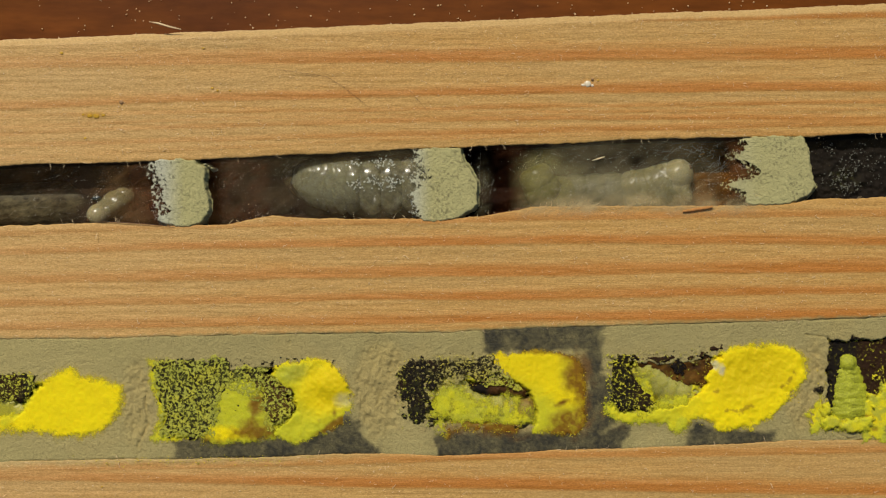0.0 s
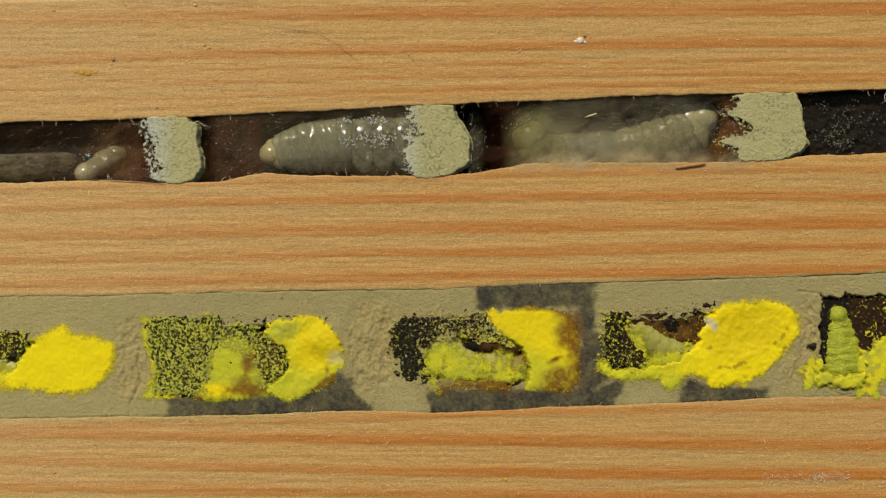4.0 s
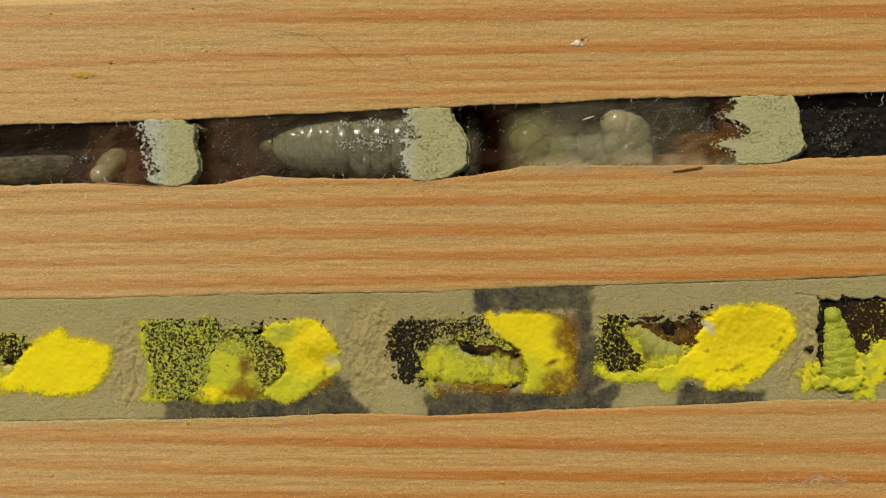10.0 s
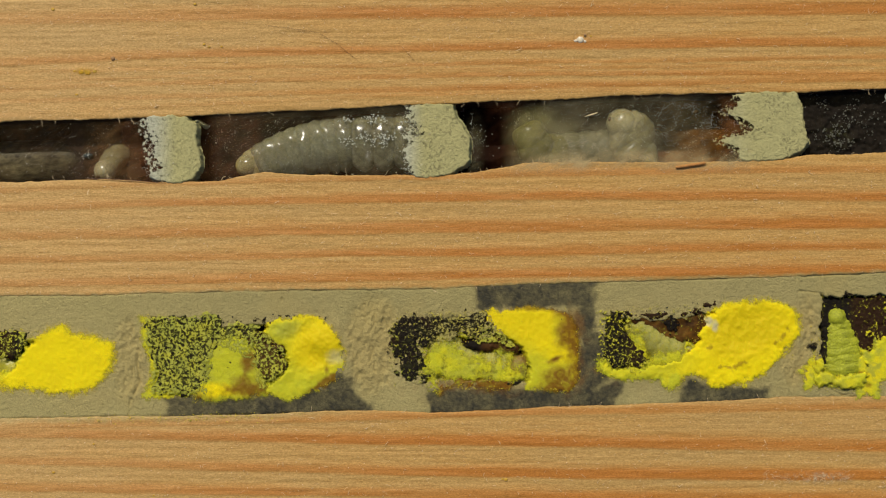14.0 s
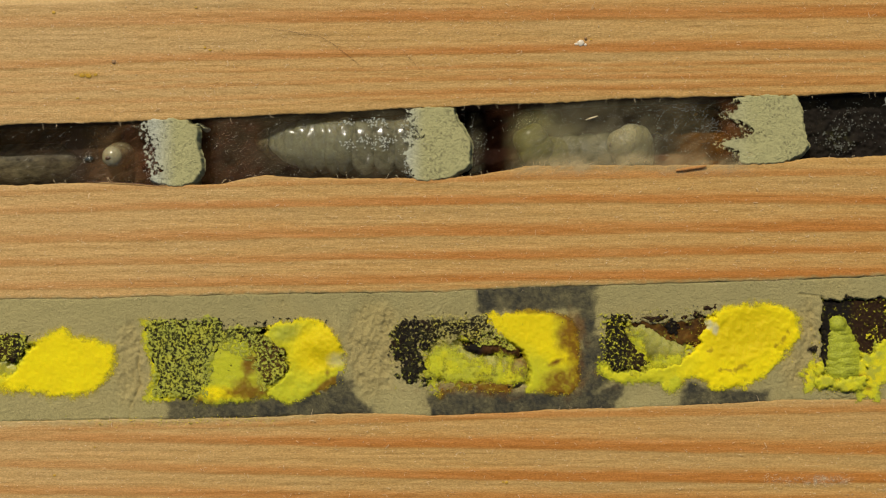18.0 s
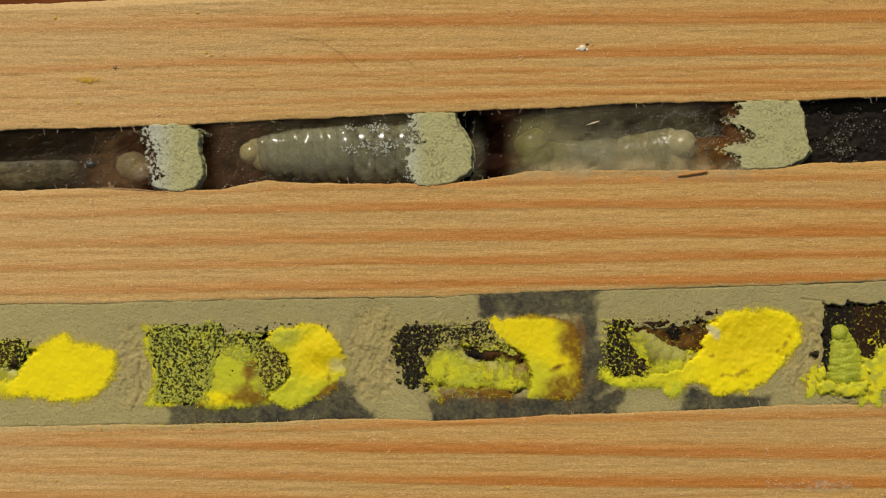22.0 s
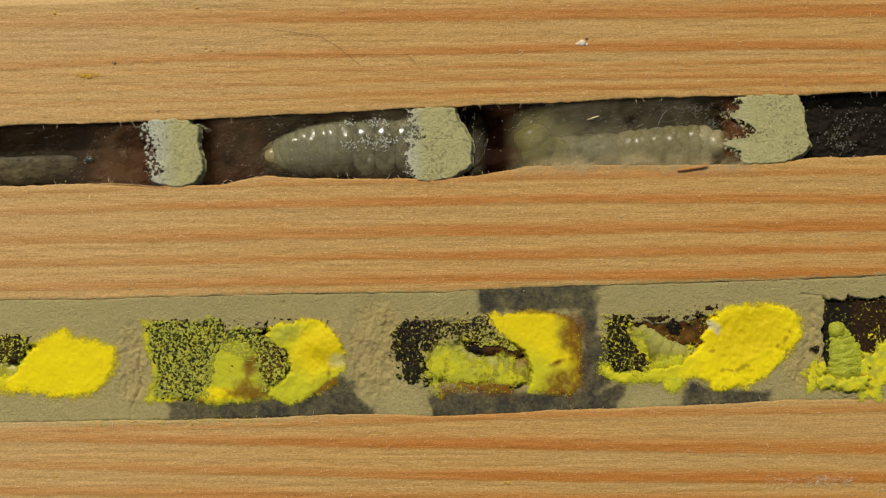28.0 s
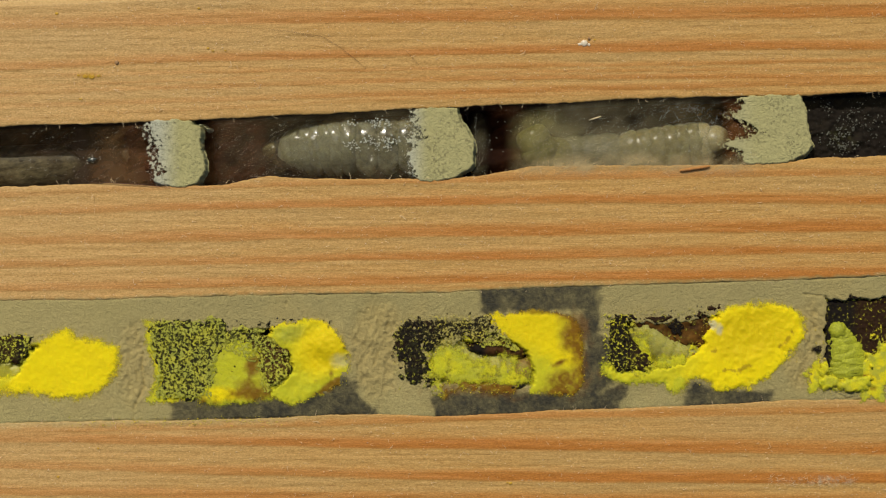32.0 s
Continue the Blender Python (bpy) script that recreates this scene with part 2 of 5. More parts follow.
def veil(name, colour, seen):
    """A thin see-through skin of silk or sinew, or an added sheet of haze or shade."""
    m = surface(name, colour, colour, 0.15, 1.0, 0.35, 0.2, 0.02, specular=0.12)
    nodes, link = m.node_tree.nodes, m.node_tree.links.new
    clear, both = nodes.new("ShaderNodeBsdfTransparent"), nodes.new("ShaderNodeMixShader")
    thick = nodes.new("ShaderNodeAttribute")
    thick.attribute_name = "thick"
    scale = nodes.new("ShaderNodeMath")
    scale.operation = "MULTIPLY"
    scale.inputs[1].default_value = seen
    link(thick.outputs["Fac"], scale.inputs[0])
    link(scale.outputs["Value"], both.inputs["Fac"])
    link(clear.outputs["BSDF"], both.inputs[1])
    link(nodes["Principled BSDF"].outputs["BSDF"], both.inputs[2])
    link(both.outputs["Shader"], nodes["Material Output"].inputs["Surface"])
    return m


def sawn_wood(name):
    """Sawn softwood: long thin streaks and short fibres along x, growth rings, wear, paler and darkened parts by the
    mesh's layers.
    """
    m = bpy.data.materials.new(name)
    m.use_nodes = True
    nodes, link = m.node_tree.nodes, m.node_tree.links.new
    bsdf = nodes["Principled BSDF"]
    where = nodes.new("ShaderNodeTexCoord")

    def noise_of(mm, along, detail, rough_noise=0.6):
        size, n = nodes.new("ShaderNodeMapping"), nodes.new("ShaderNodeTexNoise")
        size.inputs["Scale"].default_value = (1000.0 * along / mm, 1000.0 / mm, 1000.0 / mm)
        link(where.outputs["Object"], size.inputs["Vector"])
        n.inputs["Scale"].default_value = 1.0
        n.inputs["Detail"].default_value = detail
        n.inputs["Roughness"].default_value = rough_noise
        link(size.outputs["Vector"], n.inputs["Vector"])
        return n.outputs["Fac"]

    def span(value, a, b, lo=0.0, hi=1.0):
        r = nodes.new("ShaderNodeMapRange")
        for key, v in zip(("From Min", "From Max", "To Min", "To Max"), (a, b, lo, hi)):
            r.inputs[key].default_value = v
        link(value, r.inputs["Value"])
        return r.outputs["Result"]

    def tint(under, colour, factor, blend="MIX"):
        mix = nodes.new("ShaderNodeMix")
        mix.data_type, mix.blend_type = "RGBA", blend
        mix.inputs["B"].default_value = (*colour, 1)
        if isinstance(under, tuple):
            mix.inputs["A"].default_value = (*under, 1)
        else:
            link(under, mix.inputs["A"])
        if isinstance(factor, float):
            mix.inputs["Factor"].default_value = factor
        else:
            link(factor, mix.inputs["Factor"])
        return mix.outputs["Result"]

    def layer(key):
        at = nodes.new("ShaderNodeAttribute")
        at.attribute_name = key
        return at.outputs["Fac"]

    streak, fibre, broad, speck = noise_of(0.085, 0.035, 3), noise_of(0.075, 0.42, 4, 0.72), noise_of(1.1, 0.2, 3), noise_of(0.09, 0.8, 2)
    colour = tint(EARLY[0], EARLY[1], span(streak, 0.36, 0.64))
    colour = tint(colour, EARLY[2], span(broad, 0.46, 0.66, 0.0, 0.55))
    for key, c in (("ring", (0.505, 0.185, 0.024)), ("dull", (0.475, 0.32, 0.118)), ("stain", (0.40, 0.33, 0.125)), ("light", (0.71, 0.48, 0.205))):
        amount = layer(key)
        if key == "ring":
            # streaks break the ring's edges
            add = nodes.new("ShaderNodeMath")
            add.operation = "MULTIPLY_ADD"
            add.inputs[1].default_value = 0.55
            link(streak, add.inputs[0])
            link(amount, add.inputs[2])
            amount = span(add.outputs["Value"], 0.36, 1.20, 0.0, 0.92)
        colour = tint(colour, c, amount)
    colour = tint(colour, (0.54, 0.40, 0.27), span(fibre, 0.50, 0.30, 0.0, 0.60), "MULTIPLY")
    colour = tint(colour, (1.26, 1.28, 1.36), span(fibre, 0.52, 0.66, 0.0, 1.0), "MULTIPLY")
    colour = tint(colour, (0.52, 0.36, 0.22), span(streak, 0.36, 0.24, 0.0, 0.75), "MULTIPLY")
    colour = tint(colour, (0.45, 0.32, 0.22), span(speck, 0.31, 0.24, 0.0, 0.6), "MULTIPLY")
    colour = tint(colour, (0.050, 0.020, 0.011), layer("dark_walls"))
    link(colour, bsdf.inputs["Base Color"])
    link(span(fibre, 0.4, 0.7, 0.62, 0.40), bsdf.inputs["Roughness"])
    bsdf.inputs["Specular IOR Level"].default_value = 0.35
    both = nodes.new("ShaderNodeMath")
    both.operation = "MULTIPLY_ADD"
    both.inputs[1].default_value = 0.6
    link(streak, both.inputs[0])
    link(fibre, both.inputs[2])
    relief = nodes.new("ShaderNodeBump")
    relief.inputs["Strength"].default_value, relief.inputs["Distance"].default_value = 0.9, 0.000040
    link(both.outputs["Value"], relief.inputs["Height"])
    link(relief.outputs["Normal"], bsdf.inputs["Normal"])
    return m


EARLY = (0.620, 0.372, 0.112), (0.528, 0.300, 0.082), (0.585, 0.318, 0.077)
PINE = sawn_wood("pine")
CHANNEL = surface("stained_channel_wood", (0.10, 0.034, 0.014), (0.045, 0.016, 0.010), 0.3, 2.0, 0.45, 0.5, 0.06, stretch=(0.3, 1, 1),
                  layers=(("black", (0.004, 0.004, 0.004), 0.8), ("warm", (0.16, 0.065, 0.015), None)), specular=0.05)
# hole: sunken cells tinted dark brown, their shade put into the colour
MUD = surface("dry_mud", (0.435, 0.362, 0.148), (0.355, 0.300, 0.122), 0.07, 2.4, 0.85, 0.85, 0.045,
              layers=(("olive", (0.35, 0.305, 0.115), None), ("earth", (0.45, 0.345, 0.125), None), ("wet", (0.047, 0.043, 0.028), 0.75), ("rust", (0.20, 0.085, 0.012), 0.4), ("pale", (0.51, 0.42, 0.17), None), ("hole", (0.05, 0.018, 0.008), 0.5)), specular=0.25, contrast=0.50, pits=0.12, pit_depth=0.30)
PLUG = surface("plug_clay", (0.54, 0.495, 0.225), (0.43, 0.395, 0.17), 0.08, 1.2, 0.85, 0.9, 0.05,
               layers=(("frost", (0.56, 0.56, 0.42), None), ("crack", (0.10, 0.09, 0.045), None)), specular=0.2, powdery=0.2, pits=0.13, pit_depth=0.36)
POLLEN = surface("pollen", (0.93, 0.76, 0.006), (0.89, 0.69, 0.003), 0.08, 1.4, 0.85, 0.45, 0.03,
                 layers=(("lime", (0.56, 0.55, 0.025), None), ("olive", (0.40, 0.40, 0.045), 0.5), ("amber", (0.74, 0.56, 0.003), 0.6), ("brown", (0.20, 0.086, 0.008), 0.4), ("white", (0.62, 0.58, 0.36), None)), specular=0.2,
                 flesh=0.15, flesh_radius=(0.15, 0.12, 0.02), powdery=0.12, crisp=1.5)
FRASS = surface("black_frass", (0.008, 0.007, 0.006), (0.018, 0.012, 0.007), 0.12, 0.8, 0.8, 0.6, 0.05, specular=0.12,
                layers=(("brown", (0.034, 0.015, 0.006), None), ("olive", (0.06, 0.062, 0.014), None), ("orange", (0.085, 0.036, 0.008), 0.45)), powdery=0.15, crisp=4.5)
GRAINS = surface("pollen_grains", (0.40, 0.42, 0.03), (0.30, 0.32, 0.04), 0.2, 1.0, 0.75, 0.0, layers=(("tone", (0.85, 0.66, 0.02), None), ("dark", (0.012, 0.011, 0.010), 0.5)))
OLIVE_POLLEN = surface("olive_pollen", (0.46, 0.46, 0.075), (0.28, 0.29, 0.035), 0.12, 0.8, 0.8, 0.6, 0.05, layers=(("tan", (0.36, 0.30, 0.10), None), ("tone", (0.80, 0.68, 0.02), None)), specular=0.2, powdery=0.20, crisp=7.0, vary=0.8, curly=0.5)
GRUB = surface("grub_skin", (0.44, 0.42, 0.25), (0.24, 0.225, 0.125), 0.22, 0.8, 0.20, 0.5, 0.03, specular=0.5, flesh=0.9, flesh_radius=(1.5, 1.35, 0.9), coat=0.35, vary=0.75, clear=0.42)
REAR_GRUB = surface("grub_rear_skin", (0.46, 0.43, 0.25), (0.15, 0.137, 0.07), 0.35, 0.75, 0.18, 0.4, 0.03, specular=0.5, flesh=0.8, flesh_radius=(1.4, 1.25, 0.8), coat=0.35, vary=0.80, clear=0.4, broad=0.7)
DIM_GRUB = surface("dim_grub_skin", (0.43, 0.375, 0.20), (0.24, 0.20, 0.095), 0.35, 0.9, 0.2, 0.2, 0.03, specular=0.3, flesh=0.5, flesh_radius=(0.9, 0.7, 0.4), clear=0.35)
DIM_HEAD = surface("dim_grub_head", (0.42, 0.36, 0.20), (0.30, 0.25, 0.12), 0.3, 1.0, 0.25, 0.1, 0.02, specular=0.5, flesh=0.5, flesh_radius=(0.6, 0.45, 0.25))
HAZY_GRUB = surface("hazy_grub_skin", (0.28, 0.262, 0.145), (0.14, 0.13, 0.065), 0.35, 0.9, 0.5, 0.3, 0.03, specular=0.3, flesh=0.6, flesh_radius=(0.9, 0.8, 0.55), vary=0.6, clear=0.3)
GRUB_HEAD = surface("grub_head", (0.50, 0.43, 0.20), (0.38, 0.32, 0.13), 0.3, 1.0, 0.22, 0.1, 0.02, specular=0.5, flesh=0.5, flesh_radius=(0.6, 0.45, 0.25), coat=0.35)
GRUB_TAIL = surface("grub_tail", (0.30, 0.27, 0.065), (0.15, 0.13, 0.025), 0.2, 0.7, 0.3, 0.3, 0.03, specular=0.4, flesh=0.4, flesh_radius=(0.6, 0.5, 0.2), clear=0.35, vary=0.75)
GLASSY_GRUB = surface("glassy_grub_skin", (0.43, 0.39, 0.19), (0.22, 0.19, 0.08), 0.25, 0.8, 0.28, 0.5, 0.03, specular=0.4, flesh=0.9, flesh_radius=(1.4, 1.2, 0.7), coat=0.12, vary=0.75, clear=0.36)
DUSTED = surface("pollen_dusted_skin", (0.56, 0.52, 0.06), (0.36, 0.33, 0.025), 0.14, 0.7, 0.35, 0.5, 0.05, vary=0.75, layers=(("bare", (0.50, 0.45, 0.22), 0.3),), flesh=0.3, flesh_radius=(0.4, 0.35, 0.1))
LIME = surface("lime_dusted_skin", (0.51, 0.53, 0.025), (0.27, 0.29, 0.018), 0.14, 0.5, 0.6, 0.8, 0.08, vary=0.82)
DARK_CASE = surface("dark_case", (0.17, 0.14, 0.068), (0.03, 0.022, 0.010), 0.3, 0.9, 0.45, 0.4, 0.05, stretch=(0.45, 1, 1), vary=0.88, specular=0.15)
TEAL_BEAD = surface("teal_glint_bead", (0.035, 0.055, 0.05), (0.012, 0.018, 0.016), 0.12, 0.5, 0.22, 0.5, 0.03, specular=0.8, coat=0.8)
# near-black so the channel's shade is in the colour and no sun edge shows
SHADE_RESIDUE = surface("shade_dark_residue", (0.020, 0.009, 0.006), (0.012, 0.006, 0.004), 0.4, 1.5, 0.8, 0.3, 0.04, specular=0.02)
RESIDUE = surface("brown_residue", (0.11, 0.050, 0.008), (0.04, 0.017, 0.004), 0.4, 0.9, 0.5, 0.5, 0.06, specular=0.1, vary=0.85, broad=0.7)
AMBER_CRUST = surface("amber_crust", (0.19, 0.085, 0.012), (0.035, 0.015, 0.004), 0.35, 1.1, 0.5, 0.5, 0.05, specular=0.1, vary=0.85, broad=0.75)
BARE_SKIN = surface("thinly_dusted_skin", (0.52, 0.48, 0.13), (0.36, 0.33, 0.05), 0.12, 0.6, 0.55, 0.4, 0.03, specular=0.2, vary=0.7, flesh=0.6, flesh_radius=(0.8, 0.7, 0.25))
PALE_HEAD = surface("pale_glassy_head", (0.60, 0.53, 0.28), (0.42, 0.36, 0.16), 0.3, 0.6, 0.32, 0.4, 0.03, specular=0.5, flesh=0.5, flesh_radius=(0.7, 0.6, 0.35), coat=0.15, clear=0.3)
BROWN_HEAD = surface("brownish_head", (0.32, 0.22, 0.05), (0.22, 0.14, 0.03), 0.2, 0.8, 0.6, 0.3, 0.03, flesh=0.3, flesh_radius=(0.4, 0.3, 0.1))
MOUTH = surface("mouthparts", (0.12, 0.065, 0.025), (0.07, 0.035, 0.012), 0.2, 0.8, 0.4, 0.0)
SILK = surface("silk", (0.62, 0.58, 0.48), (0.55, 0.5, 0.4), 0.3, 1.0, 0.35, 0.0, specular=0.6)
GREY_DUST = surface("grey_dust", (0.20, 0.20, 0.15), (0.12, 0.12, 0.09), 0.2, 1.0, 0.6, 0.0, specular=0.5)
WHITE_DUST_GLINT = surface("white_dust_and_glint", (0.62, 0.63, 0.52), (0.5, 0.5, 0.4), 0.2, 1.0, 0.6, 0.0, specular=0.5)
RESIN_VEIL = veil("thin_resin", (0.70, 0.43, 0.03), 1.0)
RED_VEIL = veil("red_brown_lining_film", (0.15, 0.052, 0.018), 1.0)
# added sheets: shade and haze of the deep cells put into their colour
SHADE_VEIL = veil("dark_shade_film", (0.040, 0.024, 0.014), 1.0)
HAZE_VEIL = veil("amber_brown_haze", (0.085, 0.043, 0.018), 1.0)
MURK_VEIL = veil("murky_shade_film", (0.034, 0.016, 0.009), 1.0)
FORK_VEIL = veil("brown_fork_film", (0.115, 0.048, 0.014), 1.0)
AMBER_VEIL = veil("amber_film", (0.25, 0.098, 0.010), 1.0)
BROWN_VEIL = veil("brown_lining_film", (0.26, 0.14, 0.05), 1.0)
FUZZ_VEIL = veil("whitish_fuzz", (0.74, 0.58, 0.36), 1.0)
PALE_VEIL = veil("pale_silk_smear", (0.62, 0.47, 0.23), 1.0)
OLIVE_VEIL = veil("olive_silk_veil", (0.40, 0.35, 0.12), 1.0)
VEIL = veil("silk_veil", (0.42, 0.36, 0.195), 1.0)
FIBRE = surface("wood_fibre", (0.84, 0.66, 0.40), (0.72, 0.52, 0.26), 0.3, 1.0, 0.6, 0.0)
BARK_BROWN = surface("brown_fibre", (0.46, 0.27, 0.11), (0.24, 0.13, 0.05), 0.1, 0.5, 0.6, 0.3, 0.02)
SLIVER = surface("bark_sliver_brown", (0.62, 0.30, 0.10), (0.40, 0.18, 0.055), 0.25, 1.0, 0.9, 0.0, specular=0.0)
HAIR = surface("hair", (0.14, 0.06, 0.02), (0.10, 0.04, 0.015), 0.3, 1.0, 0.4, 0.0)
RESIN = surface("resin", (0.74, 0.46, 0.05), (0.60, 0.34, 0.04), 0.3, 1.0, 0.12, 0.2, 0.02, specular=0.6, coat=0.6)
GLINT = surface("pale_grit_and_glints", (0.88, 0.78, 0.58), (0.78, 0.64, 0.42), 0.1, 0.5, 0.30, 0.0, 0.02, specular=0.9)
VARNISH = surface("varnished_wood", (0.165, 0.052, 0.009), (0.050, 0.013, 0.005), 1.2, 14.0, 0.40, 0.15, 0.05, stretch=(0.25, 1, 1), specular=0.06, vary=0.8, broad=0.75)

# ---- the board and what it lies on ----
table = tagged(part("table_top", box(-16000, -11000, -45, 18000, 12000, -9, 0.003), VARNISH), "dark red-brown varnished wooden table top", "table", kind="structure")

board = thing("nesting_board", "sawn pine nesting board with channels, outer cover taken off", "nesting board", at=(784, 441, -9))


def of_board(name, mesh, material):
    """A part of the board, built where it lies."""
    ob = part(name, mesh, material, board)
    ob.location = -board.location
    return ob


def bend(y0, y1, y2, x):
    """A line across the plan through three heights at its start, middle and end."""
    u = x / 784.0 - 1
    return y1 + u * (y2 - y0) / 2 + u * u * ((y0 + y2) / 2 - y1)


def rail(north, south, rings, seed, pale_edge=0.0, bevel=0.03, dark_walls=(False, False), muddy=(0, 0)):
    """A strip of wood between two channels. rings: three heights, width and strength of each dark growth line."""
    xs = np.concatenate([np.arange(-520, -60, 20.0), np.arange(-60, 1630, 2.6), np.arange(1630, 2100, 20.0)])
    rows = max(40, int((south(784.0) - north(784.0)) / 2.4))
    w = np.linspace(0, 1, rows)
    x, w = np.meshgrid(xs, w)
    yn, ys = north(x) + 1.6 * grain(x, x * 0, 26, seed + 5) + 0.8 * grain(x, x * 0, 5, seed + 6), south(x) + 1.8 * grain(x, x * 0, 30, seed + 7) + 1.0 * grain(x, x * 0, 5, seed + 8)
    y = yn + (ys - yn) * w
    edge = np.minimum(y - yn, ys - y)
    drift = 3.0 * grain(x / 14, y, 22, seed) + 1.3 * grain(x / 9, y, 6, seed + 1)
    ring = np.zeros_like(x)
    for y0, y1, y2, width, strength in rings:
        d = (y + drift - bend(y0, y1, y2, x)) / (1 + 0.18 * step(500, 1300, x))
        blade = np.where(d < 0, 0.55 * np.exp(-(d / (1.5 * width)) ** 2) + 0.45 * np.exp(-(d / (0.95 * width)) ** 4), np.exp(-(d / (0.50 * width)) ** 4))
        patch = 0.95 + 0.3 * grain(x / 9, y, 40, seed + int(y1))
        ring = np.maximum(ring, strength * blade * np.clip(patch, 0, 1.2) * (0.78 + 0.34 * step(0, 1100, x)))
    ring = np.clip(ring + 0.09 * grain(x / 40, y, 5.0, seed + 2, 2) + 0.08 * grain(x / 10, y, 4.0, seed + 3, 2) - 0.03, 0, 1)
    dull = np.clip(0.12 + 0.35 * grain(x / 9, y, 40, seed + 9) + (0.25 * step(600, 1400, x) if seed == 70 else 0) - 0.8 * ring, 0, 0.65)
    z = 0.028 * grain(x / 26, y, 5.0, seed + 11, 2) + 0.022 * grain(x / 3, y, 4.5, seed + 12, 2) + 0.03 * ring - 0.02
    z -= bevel * (1 - step(0, 5, edge)) ** 2
    if pale_edge:
        z -= 0.5 * (1 - step(0, pale_edge, y - yn))
        dull = np.maximum(dull, 0.8 * (1 - step(pale_edge * 0.6, pale_edge * 1.3, y - yn)))
        ring = ring * step(pale_edge * 0.6, pale_edge * 1.3, y - yn)
    # walls down to the base plate on all four sides, near-black below their lip where dark_walls is set
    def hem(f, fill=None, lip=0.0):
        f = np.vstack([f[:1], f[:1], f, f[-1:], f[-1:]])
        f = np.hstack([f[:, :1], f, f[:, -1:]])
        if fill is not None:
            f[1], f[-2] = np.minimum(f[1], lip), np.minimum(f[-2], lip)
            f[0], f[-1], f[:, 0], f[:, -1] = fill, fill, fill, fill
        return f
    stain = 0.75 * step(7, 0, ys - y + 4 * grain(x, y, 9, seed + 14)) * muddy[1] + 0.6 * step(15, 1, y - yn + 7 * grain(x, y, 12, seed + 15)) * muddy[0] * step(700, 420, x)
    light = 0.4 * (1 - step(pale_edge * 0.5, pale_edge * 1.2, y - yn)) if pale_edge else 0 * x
    # wood grows paler towards the left end
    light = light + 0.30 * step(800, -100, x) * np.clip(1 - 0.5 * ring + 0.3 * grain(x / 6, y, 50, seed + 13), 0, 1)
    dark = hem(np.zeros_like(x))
    if dark_walls[0]:
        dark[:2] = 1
    if dark_walls[1]:
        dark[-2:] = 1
    return sheet("rail", hem(x), hem(y), hem(z, -4.6, -0.10), layers={"ring": hem(ring), "dull": hem(dull), "stain": hem(stain), "light": hem(light), "dark_walls": dark})


def edge_line(y0, y2):
    return lambda x: y0 + (y2 - y0) * x / 1568.0


def edge_curve(*points):
    """A worn edge through points of the plan."""
    xs, ys = [p[0] for p in points], [p[1] for p in points]
    return lambda x: (np.interp(np.asarray(x) - 12, xs, ys) + np.interp(x, xs, ys) + np.interp(np.asarray(x) + 12, xs, ys)) / 3


UPPER_N = edge_curve((-520, 236), (0, 217), (60, 213), (140, 213), (225, 211), (350, 205), (500, 198), (600, 195), (700, 188), (850, 182), (1000, 177), (1100, 171), (1290, 166), (1420, 166), (1500, 160), (1568, 158), (2100, 138))
UPPER_S = edge_curve((-520, 342), (0, 324), (100, 320), (140, 318), (200, 318), (280, 324), (350, 322), (395, 320), (432, 311), (470, 305), (530, 311), (700, 311), (760, 312), (840, 306), (890, 297), (925, 289), (1000, 288), (1200, 288), (1300, 287), (1380, 284), (1410, 277), (1568, 272), (2100, 252))
LOWER_N = edge_curve((-520, 540), (0, 524), (150, 525), (250, 521), (400, 517), (780, 512), (860, 507), (1000, 503), (1150, 498), (1330, 493), (1450, 488), (1568, 484), (2100, 466))
LOWER_S = edge_curve((-520, 758), (0, 742), (200, 737), (300, 737), (490, 733), (560, 728), (650, 727), (760, 731), (890, 727), (950, 721), (1100, 717), (1200, 713), (1300, 709), (1400, 703), (1568, 702), (2100, 688))
bm = bmesh.new()
corners = [(-520, 18), (2100, -90), (2100, 1148), (-520, 1148)]
low, high = [bm.verts.new(W(x, y, -9)) for x, y in corners], [bm.verts.new(W(x, y, -4.45)) for x, y in corners]
bm.faces.new(low), bm.faces.new(high[::-1])
for i in range(4):
    bm.faces.new((low[i], high[i], high[(i + 1) % 4], low[(i + 1) % 4]))
bmesh.ops.recalc_face_normals(bm, faces=bm.faces)
of_board("base", bm, PINE)
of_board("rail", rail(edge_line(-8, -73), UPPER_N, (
    (-16, -38, -46, 7, 0.75), (38, 26, 20, 15, 0.85), (112, 88, 77, 10, 0.85), (130, 116, 103, 5, 0.55), (150, 126, 118, 4, 0.4), (162, 137, 135, 6, 0.6), (182, 160, 140, 7, 0.6), (206, 170, 160, 5, 0.35)), 10, 14, dark_walls=(False, True)), PINE)
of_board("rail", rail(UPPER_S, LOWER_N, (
    (338, 314, 303, 8, 0.55), (372, 353, 352, 11, 0.9), (421, 407, 397, 13, 0.9), (463, 450, 438, 10, 0.8), (505, 491, 480, 11, 0.95), (524, 506, 489, 5, 0.35)), 40, dark_walls=(True, False), muddy=(0, 1)), PINE)
of_board("rail", rail(LOWER_S, edge_line(1150, 1150), (
    (768, 783, 793, 13, 0.95), (816, 838, 845, 11, 0.95), (863, 878, 886, 12, 0.9), (759, 737, 722, 9, 0.6), (905, 925, 935, 12, 0.9), (960, 975, 985, 12, 0.9), (1020, 1030, 1040, 10, 0.8), (1080, 1090, 1098, 12, 0.9)), 70, muddy=(1, 0)), PINE)

